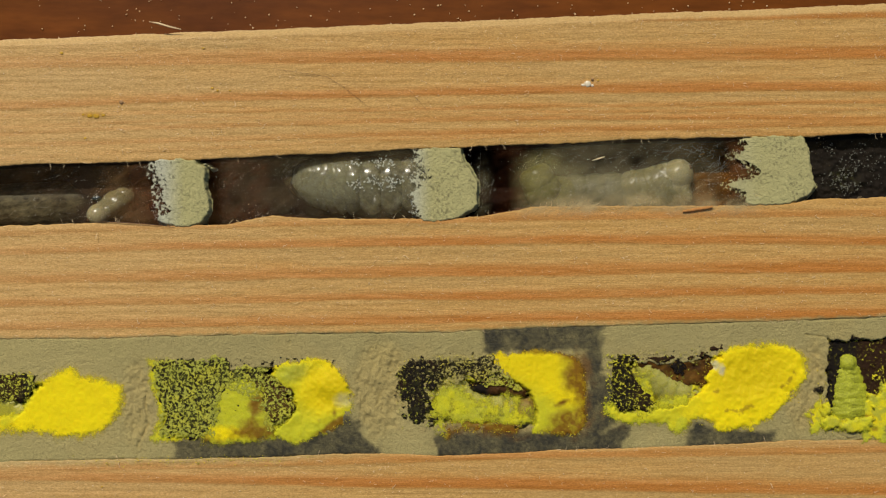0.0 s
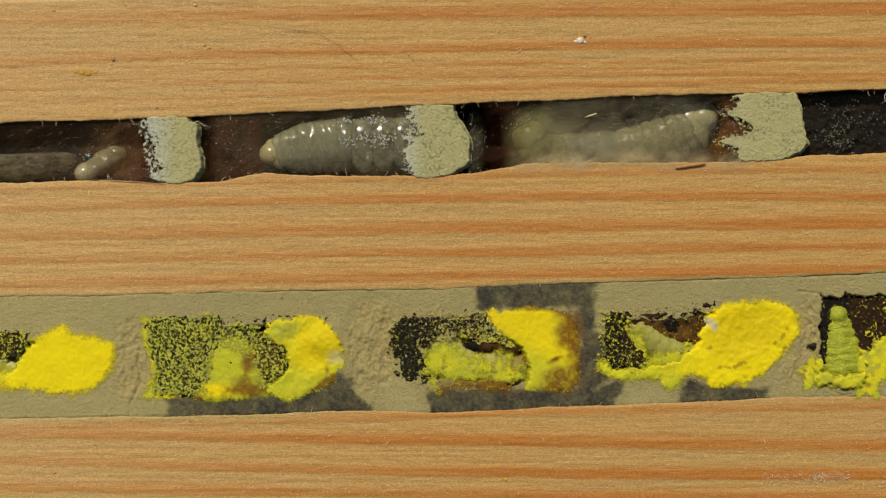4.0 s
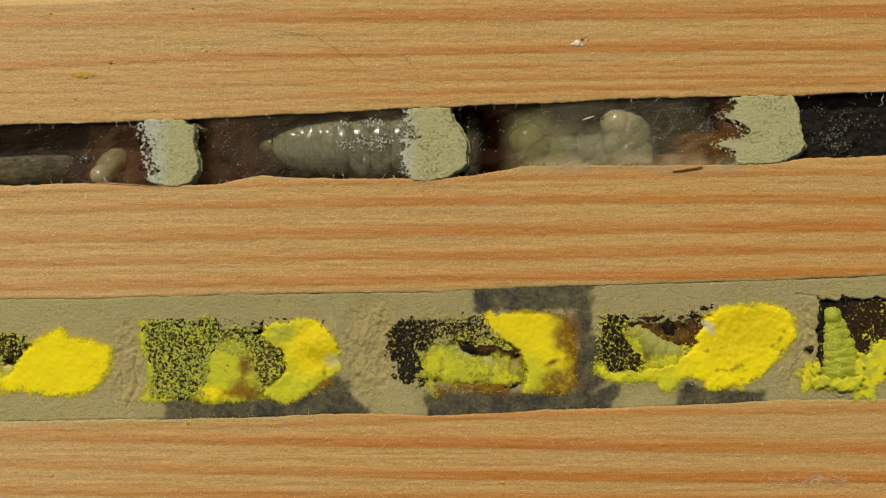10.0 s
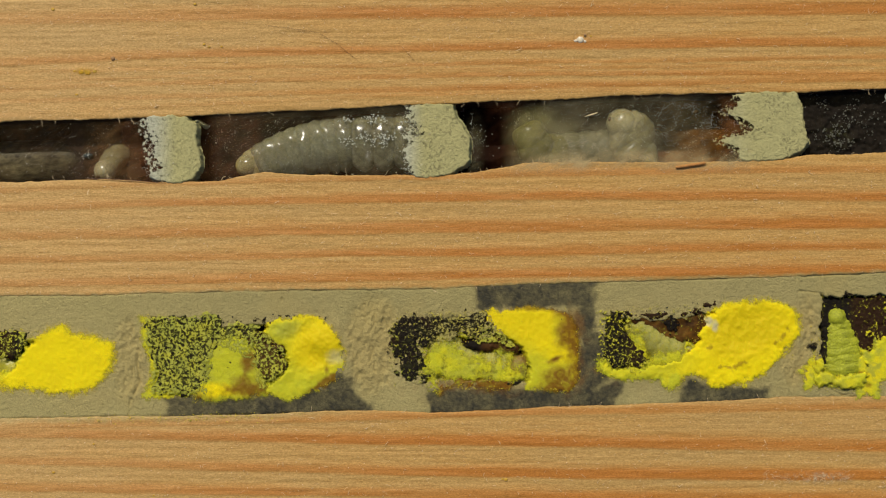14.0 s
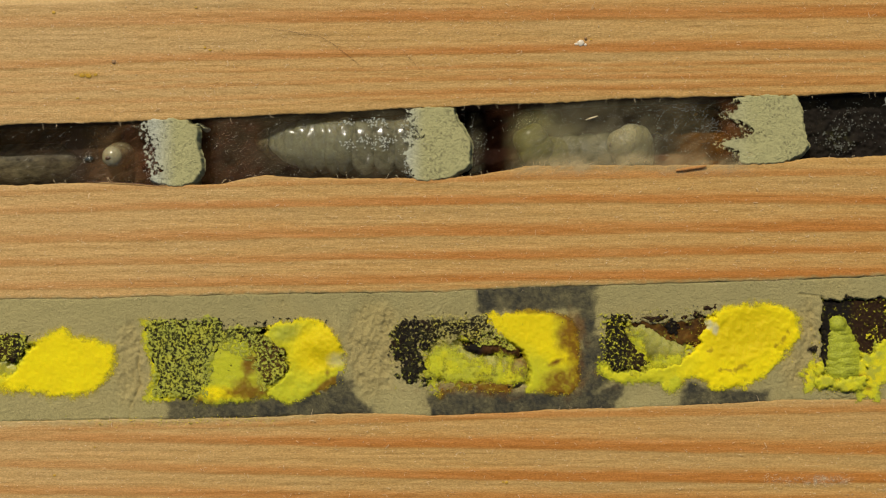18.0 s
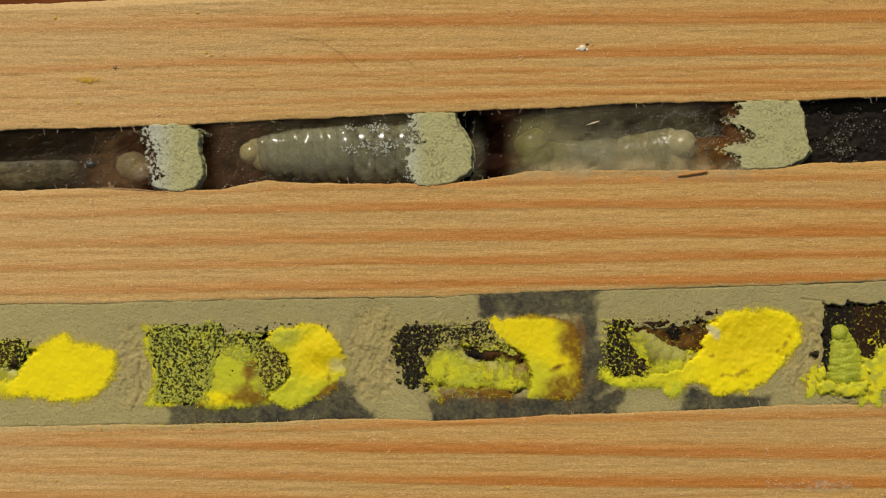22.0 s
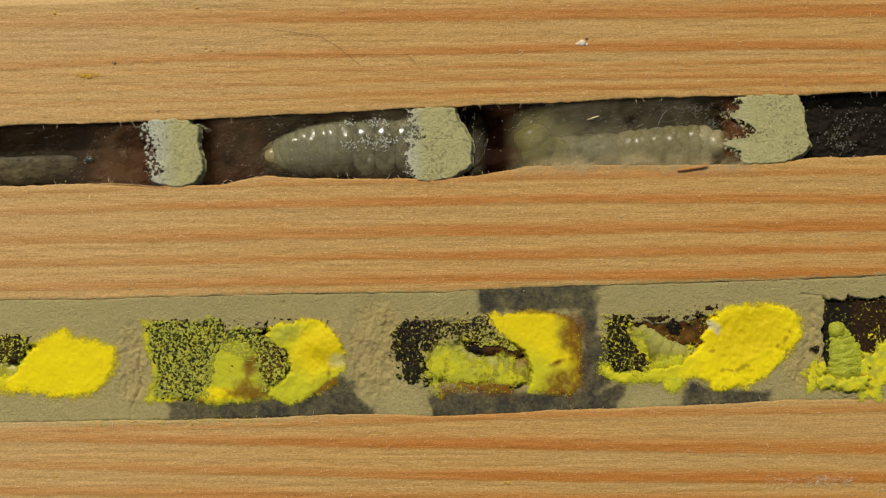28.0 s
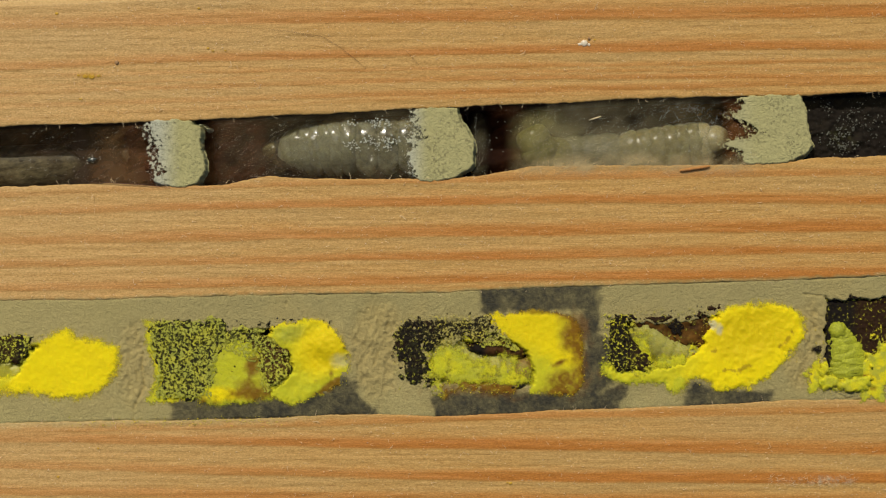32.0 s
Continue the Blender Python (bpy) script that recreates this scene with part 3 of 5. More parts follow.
# floor of the upper channel, rounded up at both walls
x, y = field(-520, 120, 2100, 345, 5)
v = (y - UPPER_N(x)) / (UPPER_S(x) - UPPER_N(x))
keep = (v > -0.03) & (v < 1.03)
z = -4.4 + 0.5 * np.abs(2 * v - 1) ** 3 + 0.10 * grain(x / 3, y, 14, 3)
black = step(1412, 1432, x + 6 * grain(x, y, 20, 4))
# warm: sunlit orange by two plugs put in the colour, plus random patches
warm = np.maximum(step(1170, 1215, x) * (1 - step(1275, 1300, x)), 0.9 * step(225, 245, x) * (1 - step(258, 275, x))) + 0.35 * step(0.1, 0.5, grain(x, y, 60, 6))
of_board("channel_floor", sheet("channel_floor", x, y, z, keep, {"black": black, "warm": np.clip(warm, 0, 1) * (1 - black)}), CHANNEL)


# ---- lower channel: mud lining with five brood cells ----
def trail(x, y, *points):
    """Distance from a broken line."""
    best = np.full(x.shape, 1e9)
    for (ax, ay), (bx, by) in zip(points, points[1:]):
        u = np.clip(((x - ax) * (bx - ax) + (y - ay) * (by - ay)) / ((bx - ax) ** 2 + (by - ay) ** 2), 0, 1)
        best = np.minimum(best, np.hypot(x - ax - u * (bx - ax), y - ay - u * (by - ay)))
    return best


def cells(x, y):
    d = most(slab(x, y, -90, 596, 70, 684), slab(x, y, 268, 570, 566, 690), slab(x, y, 742, 566, 990, 684),
             slab(x, y, 1060, 556, 1250, 660), slab(x, y, 1220, 545, 1385, 625), slab(x, y, 1238, 600, 1330, 662), slab(x, y, 1440, 516, 1660, 672))
    return d - 9 + 7 * grain(x, y, 24, 21) + 5 * grain(x, y, 8, 22)


x, y = field(-60, 470, 1630, 770, 1.9)
north, south = LOWER_N(x) - 1, LOWER_S(x) + 1
edge = np.minimum(y - north, south - y)
wide = most(oval(x, y, 225, 640, 42, 110), oval(x, y, 655, 610, 60, 110), oval(x, y, 1425, 590, 34, 80), oval(x, y, 1400, 640, 40, 60)) / 30
rough = step(0, 0.8, wide)
hole = cells(x, y)
z = -0.03 + 0.020 * grain(x, y, 3.4, 33, 2) + 0.02 * grain(x + y, y - x, 9, 30) + 0.03 * grain(x, y, 40, 34)
z += rough * (0.13 * grain(x, y * 0.6, 7, 35, 3) + 0.09 * grain(x, y, 26, 50, 2) + 0.05 * grain(x, y, 4, 47, 2) - 0.05)
crack = np.minimum(np.minimum(trail(x, y, (243, 598), (238, 640), (243, 678), (226, 712), (222, 738)), trail(x, y, (660, 610), (652, 632), (645, 648))), trail(x, y, (497, 521), (494, 533)))
crack = np.minimum(np.minimum(crack, trail(x, y, (0, 741), (90, 741), (180, 738), (228, 738))), np.minimum(trail(x, y, (672, 562), (682, 580), (672, 586)), trail(x, y, (1408, 516), (1450, 521))))
crack = np.minimum(crack, trail(x, y, (1465, 690), (1485, 702), (1500, 698))) + 1.6 * grain(x, y, 9, 36)
z -= 0.12 * np.exp(-(np.maximum(crack, 0) / 1.1) ** 2)
z -= 0.08 * step(0.1, 0.5, grain(x, y, 60, 39)) * np.exp(-(np.maximum(edge - 1 + 2.0 * grain(x, y, 14, 37), 0) / 1.6) ** 2)
z = np.where(hole > -2, z + (-3.4 + 0.3 * grain(x, y, 20, 38) - z) * step(-2, 7, hole), z)
z -= 0.06 * step(4, -3, edge)
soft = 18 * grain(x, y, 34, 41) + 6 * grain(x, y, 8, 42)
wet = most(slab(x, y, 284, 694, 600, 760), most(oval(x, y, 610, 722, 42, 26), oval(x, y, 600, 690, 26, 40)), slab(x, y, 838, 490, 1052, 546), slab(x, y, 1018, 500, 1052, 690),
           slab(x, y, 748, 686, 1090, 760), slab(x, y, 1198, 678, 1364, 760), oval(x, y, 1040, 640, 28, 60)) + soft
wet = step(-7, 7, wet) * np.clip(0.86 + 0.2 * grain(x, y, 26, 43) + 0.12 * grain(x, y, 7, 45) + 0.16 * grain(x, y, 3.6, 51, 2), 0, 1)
olive = np.clip(0.15 * step(-40, 30, 160 - x) * step(0.2, 0.6, np.abs((y - north) / (south - north) - 0.5) * 2) + 0.35 * grain(x, y, 90, 44) * (1 - rough), 0, 0.8)
rust = step(-9, 8, most(oval(x, y, 1010, 618, 17, 66), oval(x, y, 985, 668, 40, 16), oval(x, y, 850, 684, 80, 8)) + soft)
pale = step(-4, 10, most(oval(x, y, 702, 718, 46, 20), oval(x, y, 700, 690, 36, 30), oval(x, y, 586, 566, 14, 9), oval(x, y, 1140, 706, 44, 14)) + soft) * 0.35
pale = np.maximum(pale, 0.4 * step(420, 60, x + 40 * grain(x, y, 50, 46)))
mud = thing("mud_lining", "grey-brown dried mud lining the wide channel, stained dark where damp", "mud lining", at=(784, 620, -4.5))
earth = 0.55 * step(0.1, 0.9, wide + 0.35 * grain(x, y, 16, 48)) + 0.3 * step(0.1, 0.6, grain(x, y, 70, 49))
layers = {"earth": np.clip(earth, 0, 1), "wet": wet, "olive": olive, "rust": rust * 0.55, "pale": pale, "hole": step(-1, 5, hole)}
walls = [(192, 262), (612, 684), (1012, 1062), (1392, 1450)]
rest = edge > -5
for x0, x1 in walls:
    rest &= (x < x0) | (x > x1)
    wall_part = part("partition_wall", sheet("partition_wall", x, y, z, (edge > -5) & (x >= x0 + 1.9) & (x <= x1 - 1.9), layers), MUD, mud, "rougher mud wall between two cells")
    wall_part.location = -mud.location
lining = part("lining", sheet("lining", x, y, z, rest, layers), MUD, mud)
lining.location = -mud.location


def lump(name, label, category, mask, bounds, material, top, bottom, edge=10, bumps=0.05, pitch=1.7, seed=0, ragged=9, layers=None, group="", fine=4.5, feather=False, soft=1.0, closed=1.0, dip=None, kind=""):
    """A crumbly mass pressed flat on top. mask: how far inside its outline each plan point lies."""
    x, y = field(*bounds, pitch)
    d = mask(x, y) + ragged * grain(x, y, 18, seed + 1) + 0.7 * ragged * grain(x, y, 7, seed + 2, 2) + (2.5 * grain(x, y, 3.6, seed + 5, 2) if material is POLLEN else 0)
    if feather:
        bottom = bottom + (0.0 - bottom) * step(6, -2, cells(x, y))
    z = bottom + (top - bottom) * step(-soft, edge, d) + bumps * grain(x, y, fine, seed + 3, 2) + 1.4 * bumps * grain(x, y, 22, seed + 4)
    if dip:
        z = z - dip(x, y)
    layers = {"cover": lambda x, y, d: 0.05 + closed * (1.15 if material is POLLEN else 0.95) * step(-soft, soft * 1.2, d), **(layers or {})}
    me = sheet(name, x, y, z, d > -soft, {k: f(x, y, d) for k, f in layers.items()})
    return tagged(part(name, me, material), label, category, group if kind == "" else "", kind)


def flecks(seed, size, low, high):
    return lambda x, y, d: step(low, high, grain(x, y, size, seed))


def frass(label, mask, bounds, seed, brown=None, ragged=16, olive=0.0, top=0.07, closed=1.0, orange=None):
    return lump("frass_patch", label, "frass", lambda x, y: np.minimum(mask(x, y), 11), bounds, FRASS, top, top - 0.4, 8, 0.05, 1.7, seed, ragged, {
        "brown": brown or (lambda x, y, d: 0 * x), "orange": orange or (lambda x, y, d: 0 * x), "olive": lambda x, y, d: olive * step(0, 0.5, grain(x, y, 9, seed + 7))}, "frass in the brood cells", 5, False, 7.0, closed)


def pollen(label, mask, bounds, seed, lime=None, amber=None, brown=None, white=None, top=0.05, ragged=7, bottom=-1.2, edge=11, soft=9.0, olive=None, dip=None):
    none = lambda x, y, d: 0 * x
    mass = lump("pollen_mass", label, "pollen", mask, bounds, POLLEN, top * 0.6, bottom, edge, 0.026, 1.6, seed, ragged,
                {"lime": lime or none, "amber": amber or none, "brown": brown or none, "white": white or none, "olive": olive or none}, "pollen provisions", 5.5, True, soft, 1.0, dip)
    x, y = sow(*bounds, int((bounds[2] - bounds[0]) * (bounds[3] - bounds[1]) / 11), lambda x, y: 0.8 * np.exp(-((mask(x, y) - 1.5) / 4.5) ** 2))
    n = len(x)
    part("grain_fringe", crumbs("grain_fringe", x, y, rng.uniform(-0.06, 0.05, n), rng.uniform(0.45, 1.25, n), {"tone": np.clip(rng.normal(0.8 if not lime else 0.55, 0.25, n), 0, 1), "dark": np.zeros(n)}), GRAINS, mass, smooth=False)
    return mass


# first cell
FIRST = lambda x, y: outline(x, y, (-60, 668), (10, 655), (38, 612), (56, 598), (76, 594), (90, 580), (110, 578), (126, 590), (152, 594), (176, 606), (198, 607), (199, 628), (192, 655), (178, 674), (150, 690), (118, 695), (85, 699), (68, 690), (40, 682), (5, 688), (-60, 690))
pollen("bright yellow pollen mass packed against the mud", FIRST, (-70, 555, 230, 725), 100,
       lime=lambda x, y, d: np.clip(0.25 * (1 - step(0, 10, d)) + 0.7 * step(-2, 12, 16 - trail(x, y, (44, 600), (18, 640), (-10, 668))), 0, 1), amber=lambda x, y, d: 0.25 * step(-0.1, 0.4, grain(x, y, 30, 108)), top=0.10, soft=16)
frass("dark brown frass at the edge of the cell", lambda x, y: outline(x, y, (-60, 582), (8, 584), (48, 590), (42, 606), (28, 630), (14, 632), (-60, 640)), (-60, 560, 70, 665), 120, lambda x, y, d: step(30, 5, x), 9)
# second cell
frass("black frass thickly strewn with olive pollen grains", lambda x, y: outline(x, y, (254, 568), (262, 560), (382, 558), (388, 576), (420, 578), (440, 572), (466, 594), (492, 615), (500, 645), (480, 672), (458, 682), (440, 640), (350, 694), (285, 697), (266, 690), (272, 658), (258, 620)), (230, 535, 530, 720), 140,
      lambda x, y, d: 1.0 * step(428, 466, x), 13, 0.8, orange=lambda x, y, d: 0.8 * step(-12, 8, most(oval(x, y, 435, 615, 20, 16), oval(x, y, 476, 640, 26, 46)) + 8 * grain(x, y, 9, 144)))
frass("dark frass crumbs over the pollen shoulder", lambda x, y: most(outline(x, y, (456, 570), (470, 558), (500, 556), (525, 560), (480, 566)), oval(x, y, 447, 568, 8, 4)), (435, 545, 540, 580), 148, ragged=7, closed=0.66)
pollen("lime-yellow pollen rim along the cell edges", lambda x, y: most(8 - trail(x, y, (253, 566), (256, 590), (266, 630), (274, 655), (268, 680), (258, 697)), 6 - trail(x, y, (258, 697), (300, 695), (345, 697))), (225, 545, 380, 725), 160,
       lime=lambda x, y, d: np.clip(0.75 + 0.4 * grain(x, y, 12, 166), 0, 1), olive=lambda x, y, d: 0.5 * step(-0.1, 0.4, grain(x, y, 16, 167)), ragged=8, edge=8, top=0.0, soft=10)
pollen("lime and golden pollen mass with browned lower edge", lambda x, y: outline(x, y, (458, 592), (468, 572), (498, 564), (525, 559), (558, 562), (575, 574), (592, 592), (602, 620), (604, 650), (598, 668), (570, 686), (540, 696), (505, 710), (490, 700), (452, 692), (466, 680), (484, 666), (502, 648), (496, 628), (478, 608)), (430, 535, 640, 730), 180,
       lime=lambda x, y, d: np.clip(0.95 * step(30, -20, oval(x, y, 560, 610, 52, 46, -35) + 3 + 10 * grain(x, y, 16, 183)) - 0.55 * step(10, 2, d) * step(610, 590, y) + 0.15 * grain(x, y, 10, 184), 0, 1),
       olive=lambda x, y, d: 0.75 * step(-8, 8, oval(x, y, 503, 584, 26, 13, -10) + 5 * grain(x, y, 9, 182)),
       amber=lambda x, y, d: 0.8 * step(-24, 36, oval(x, y, 560, 610, 52, 46, -35) + 8 * grain(x, y, 20, 188)), brown=lambda x, y, d: step(-2, 6, most(outline(x, y, (536, 696), (546, 686), (572, 664), (604, 654), (604, 672), (575, 692)), oval(x, y, 545, 668, 4, 4), oval(x, y, 574, 655, 4, 9)) + 4 * grain(x, y, 8, 186)) * 0.9,
       white=lambda x, y, d: step(-8, 8, oval(x, y, 590, 632, 15, 11) + 4 * grain(x, y, 9, 189)) * 0.5, top=0.08, ragged=5, soft=8, dip=lambda x, y: 0.12 * grain(x, y, 20, 190) - 0.25 * step(-10, 20, oval(x, y, 575, 600, 34, 34)))
# third cell
frass("black frass specks beside a yellow grub", lambda x, y: outline(x, y, (688, 582), (712, 556), (790, 552), (852, 554), (866, 574), (880, 596), (840, 604), (800, 590), (760, 600), (742, 640), (768, 668), (752, 681), (706, 668), (688, 650)), (650, 530, 900, 710), 200,
      lambda x, y, d: 0.5 * step(0.1, 0.6, grain(x, y, 30, 201)), 15, 0.25, closed=0.62)
frass("dark brown frass in the hollow of the pollen", lambda x, y: outline(x, y, (838, 578), (864, 577), (878, 600), (914, 612), (914, 630), (870, 626), (828, 622), (812, 606), (838, 600)), (785, 555, 970, 660), 210, lambda x, y, d: 0.9 * step(838, 850, x), 6, top=0.0,
      orange=lambda x, y, d: 0.8 * step(840, 862, x + 8 * grain(x, y, 14, 213)))
lump("brown_residue", "damp brown residue under the hollow's frass", "residue", lambda x, y: outline(x, y, (830, 574), (866, 574), (880, 598), (914, 610), (914, 630), (860, 624), (815, 618), (815, 602), (832, 598)), (785, 555, 970, 660), RESIDUE, -0.14, -0.6, 6, 0.04, 2.0, 218, 4, {}, "", 12)
pollen("egg-yellow pollen mass with an orange-brown damp rim", lambda x, y: outline(x, y, (854, 552), (866, 545), (878, 553), (900, 549), (932, 546), (965, 548), (996, 554), (1012, 575), (1019, 605), (1016, 640), (1022, 668), (1000, 694), (962, 689), (925, 688), (926, 680), (928, 652), (918, 624), (890, 602), (868, 592), (854, 576)), (820, 525, 1060, 715), 220,
       lime=lambda x, y, d: np.clip(0.85 * step(590, 650, y + 14 * grain(x, y, 18, 221) - 0.5 * (x - 940)) + 0.7 * step(-10, 10, oval(x, y, 984, 580, 12, 26)), 0, 1), amber=lambda x, y, d: 0.45 * step(650, 580, y),
       brown=lambda x, y, d: np.clip(0.95 * step(-12, 14, outline(x, y, (984, 548), (1040, 560), (1040, 720), (955, 690), (964, 668), (976, 658), (1003, 652), (1003, 622), (986, 602), (996, 570)) + 8 + 9 * grain(x, y, 12, 226)) * np.clip(0.9 + 0.5 * grain(x, y, 26, 228) + 0.45 * grain(x, y, 6, 229), 0, 1) + 0.7 * step(553, 545, y + 5 * grain(x, y, 10, 227)) * step(878, 900, x) + step(-3, 4, oval(x, y, 976, 637, 14, 5, -22) + 3 * grain(x, y, 7, 223)), 0, 1), top=0.08, ragged=5, soft=8)
pollen("lime pollen lump on the frass", lambda x, y: most(oval(x, y, 822, 592, 15, 11)), (790, 570, 860, 615), 240, lime=lambda x, y, d: 0.9 + 0 * x, top=0.0, ragged=6, edge=8)
pollen("browned pollen crumbs under the grub", lambda x, y: most(9 - trail(x, y, (768, 684), (800, 676), (850, 678), (888, 684)), 6 - trail(x, y, (745, 640), (760, 672), (772, 690))), (730, 620, 920, 710), 245,
       lime=lambda x, y, d: 0.9 + 0 * x, brown=lambda x, y, d: np.clip(0.95 * step(762, 776, x + 6 * grain(x, y, 8, 246)) + 0.2 * grain(x, y, 9, 247), 0, 1), olive=lambda x, y, d: 0.5 + 0 * x, top=-0.05, ragged=6, edge=8)
frass("dark crumbs under the grub's head", lambda x, y: outline(x, y, (880, 676), (905, 670), (920, 668), (912, 688), (890, 688)), (865, 655, 935, 700), 249, ragged=6, top=0.06, olive=0.6)
# fourth cell
frass("black frass with scattered yellow grains", lambda x, y: outline(x, y, (1056, 552), (1100, 551), (1108, 590), (1140, 640), (1126, 654), (1084, 652), (1060, 632)), (1030, 525, 1170, 675), 260, lambda x, y, d: 0.5 * step(1090, 1115, x), 11)
frass("ragged brown-black frass along the cell's upper edge", lambda x, y: most(outline(x, y, (1096, 551), (1140, 554), (1200, 556), (1230, 546), (1225, 558), (1160, 562), (1110, 564)), outline(x, y, (1205, 556), (1228, 540), (1240, 534), (1268, 538), (1245, 552), (1225, 560))), (1085, 520, 1290, 590), 264, lambda x, y, d: 0.8 * step(1090, 1130, x), 9, closed=0.92)
pollen("large bright yellow pollen mass with a brown crease", lambda x, y: outline(x, y, (1230, 577), (1246, 556), (1275, 541), (1300, 535), (1350, 533), (1385, 538), (1408, 556), (1409, 580), (1396, 612), (1372, 630), (1358, 646), (1335, 669), (1300, 683), (1260, 681), (1240, 672), (1222, 666), (1205, 668), (1192, 692), (1178, 692), (1160, 673), (1120, 672), (1080, 668), (1053, 656), (1054, 638), (1076, 636), (1086, 652), (1122, 653), (1142, 640), (1190, 634), (1212, 614), (1228, 602)), (1030, 515, 1450, 720), 280,
       lime=lambda x, y, d: np.clip(0.75 * step(1250, 1150, x + 20 * grain(x, y, 20, 284)) + 0.3 * step(8, 0, d) + step(-4, 8, oval(x, y, 1190, 676, 12, 14)), 0, 1),
       amber=lambda x, y, d: 0.9 * step(-26, 16, oval(x, y, 1312, 588, 62, 42, -15) + 10 * grain(x, y, 22, 288)), brown=lambda x, y, d: np.clip(step(-2, 3, most(4 - trail(x, y, (1268, 648), (1290, 652), (1312, 641)), 3 - trail(x, y, (1366, 610), (1378, 596), (1388, 584)), oval(x, y, 1250, 617, 6, 4)) - 1 + 9 * grain(x, y, 7, 283)) * 0.55 + 0.7 * step(-3, 6, oval(x, y, 1222, 674, 24, 9) + 4 * grain(x, y, 8, 286)), 0, 1),
       white=lambda x, y, d: step(-2, 5, most(oval(x, y, 1245, 570, 16, 9), oval(x, y, 1258, 577, 7, 12)) + 4 * grain(x, y, 8, 287)) * 0.8, top=0.16, ragged=6, soft=9, dip=lambda x, y: 0.12 * step(-14, 26, oval(x, y, 1310, 588, 62, 40, -15) + 8 * grain(x, y, 18, 289)) + 0.07 * grain(x, y, 14, 290))
pollen("lime pollen crumbs beside the grub", lambda x, y: most(oval(x, y, 1215, 625, 14, 20), oval(x, y, 1232, 636, 16, 16)), (1180, 560, 1270, 670), 300, lime=lambda x, y, d: 0.8 + 0 * x, olive=flecks(301, 10, -0.3, 0.4), brown=flecks(302, 9, 0.1, 0.4), top=-0.06, ragged=12, edge=8)
lump("brown_residue", "orange-brown damp residue in the hollow beside the grub", "residue", lambda x, y: most(oval(x, y, 1200, 580, 60, 42), oval(x, y, 1150, 566, 70, 24)), (1085, 535, 1280, 640), AMBER_CRUST, -0.12, -2.6, 14, 0.05, 2.0, 315, 8, {}, "", 12)
frass("black frass in the hollow beside the slanting grub", lambda x, y: oval(x, y, 1184, 578, 15, 17, -20), (1155, 550, 1215, 605), 318, ragged=16, top=0.0, closed=0.6)
# fifth cell
frass("dark brown frass lining the open cell", lambda x, y: slab(x, y, 1448, 522, 1660, 650), (1430, 500, 1640, 670), 320, lambda x, y, d: 0.85 * step(1492, 1512, x), 10, top=-0.3)
frass("ragged black frass on the cell rim", lambda x, y: outline(x, y, (1446, 518), (1475, 520), (1500, 512), (1535, 522), (1560, 515), (1660, 512), (1660, 534), (1500, 532), (1450, 534)) - 4, (1425, 495, 1640, 560), 325, lambda x, y, d: 0.6 * step(1490, 1510, x), 9, closed=0.66)
frass("black frass caught on the mud wall", lambda x, y: most(oval(x, y, 1437, 616, 11, 12), oval(x, y, 1446, 642, 5, 12)), (1415, 595, 1465, 665), 327, ragged=8, closed=0.66)
pollen("lime-yellow pollen crumbs along the cell bottom", lambda x, y: outline(x, y, (1412, 660), (1428, 628), (1438, 624), (1448, 652), (1462, 664), (1500, 668), (1508, 640), (1518, 618), (1532, 620), (1546, 600), (1570, 588), (1660, 584), (1660, 656), (1572, 668), (1550, 680), (1544, 702), (1516, 701), (1506, 684), (1470, 676), (1440, 680), (1420, 690)), (1400, 570, 1640, 730), 340,
       lime=lambda x, y, d: np.clip(0.75 + 0.7 * grain(x, y, 18, 341), 0, 1), olive=lambda x, y, d: 0.75 * step(-0.1, 0.4, grain(x, y, 9, 343)), brown=lambda x, y, d: 0.85 * step(-2, 6, most(oval(x, y, 1500, 630, 9, 14), oval(x, y, 1518, 664, 14, 9), oval(x, y, 1440, 640, 6, 12), oval(x, y, 1528, 684, 9, 5)) + 4 * grain(x, y, 8, 342)), top=0.05, ragged=10, edge=9, soft=8)


pollen("lime pollen crumbs heaped against the standing grub", lambda x, y: most(outline(x, y, (1436, 668), (1456, 656), (1476, 668), (1504, 664), (1524, 652), (1530, 680), (1480, 688), (1440, 684)), oval(x, y, 1448, 650, 9, 12), oval(x, y, 1528, 644, 9, 16)), (1415, 625, 1555, 705), 360,
       lime=lambda x, y, d: np.clip(0.8 + 0.5 * grain(x, y, 14, 361), 0, 1), olive=lambda x, y, d: 0.5 * step(-0.1, 0.4, grain(x, y, 9, 362)), top=0.5, ragged=9, edge=9, soft=8)


def strew(label, bounds, count, where, low, high, z, tone, seed_dark=0.0):
    x, y = sow(*bounds, count, where)
    n = len(x)
    me = crumbs("pollen_grains", x, y, z + rng.uniform(-0.06, 0.05, n), rng.uniform(low, high, n), {"tone": np.clip(rng.normal(tone, 0.25, n), 0, 1), "dark": (rng.uniform(0, 1, n) < seed_dark) * 1.0})
    return tagged(part("pollen_grains", me, GRAINS, smooth=False), label, "pollen grains", kind="stuff")


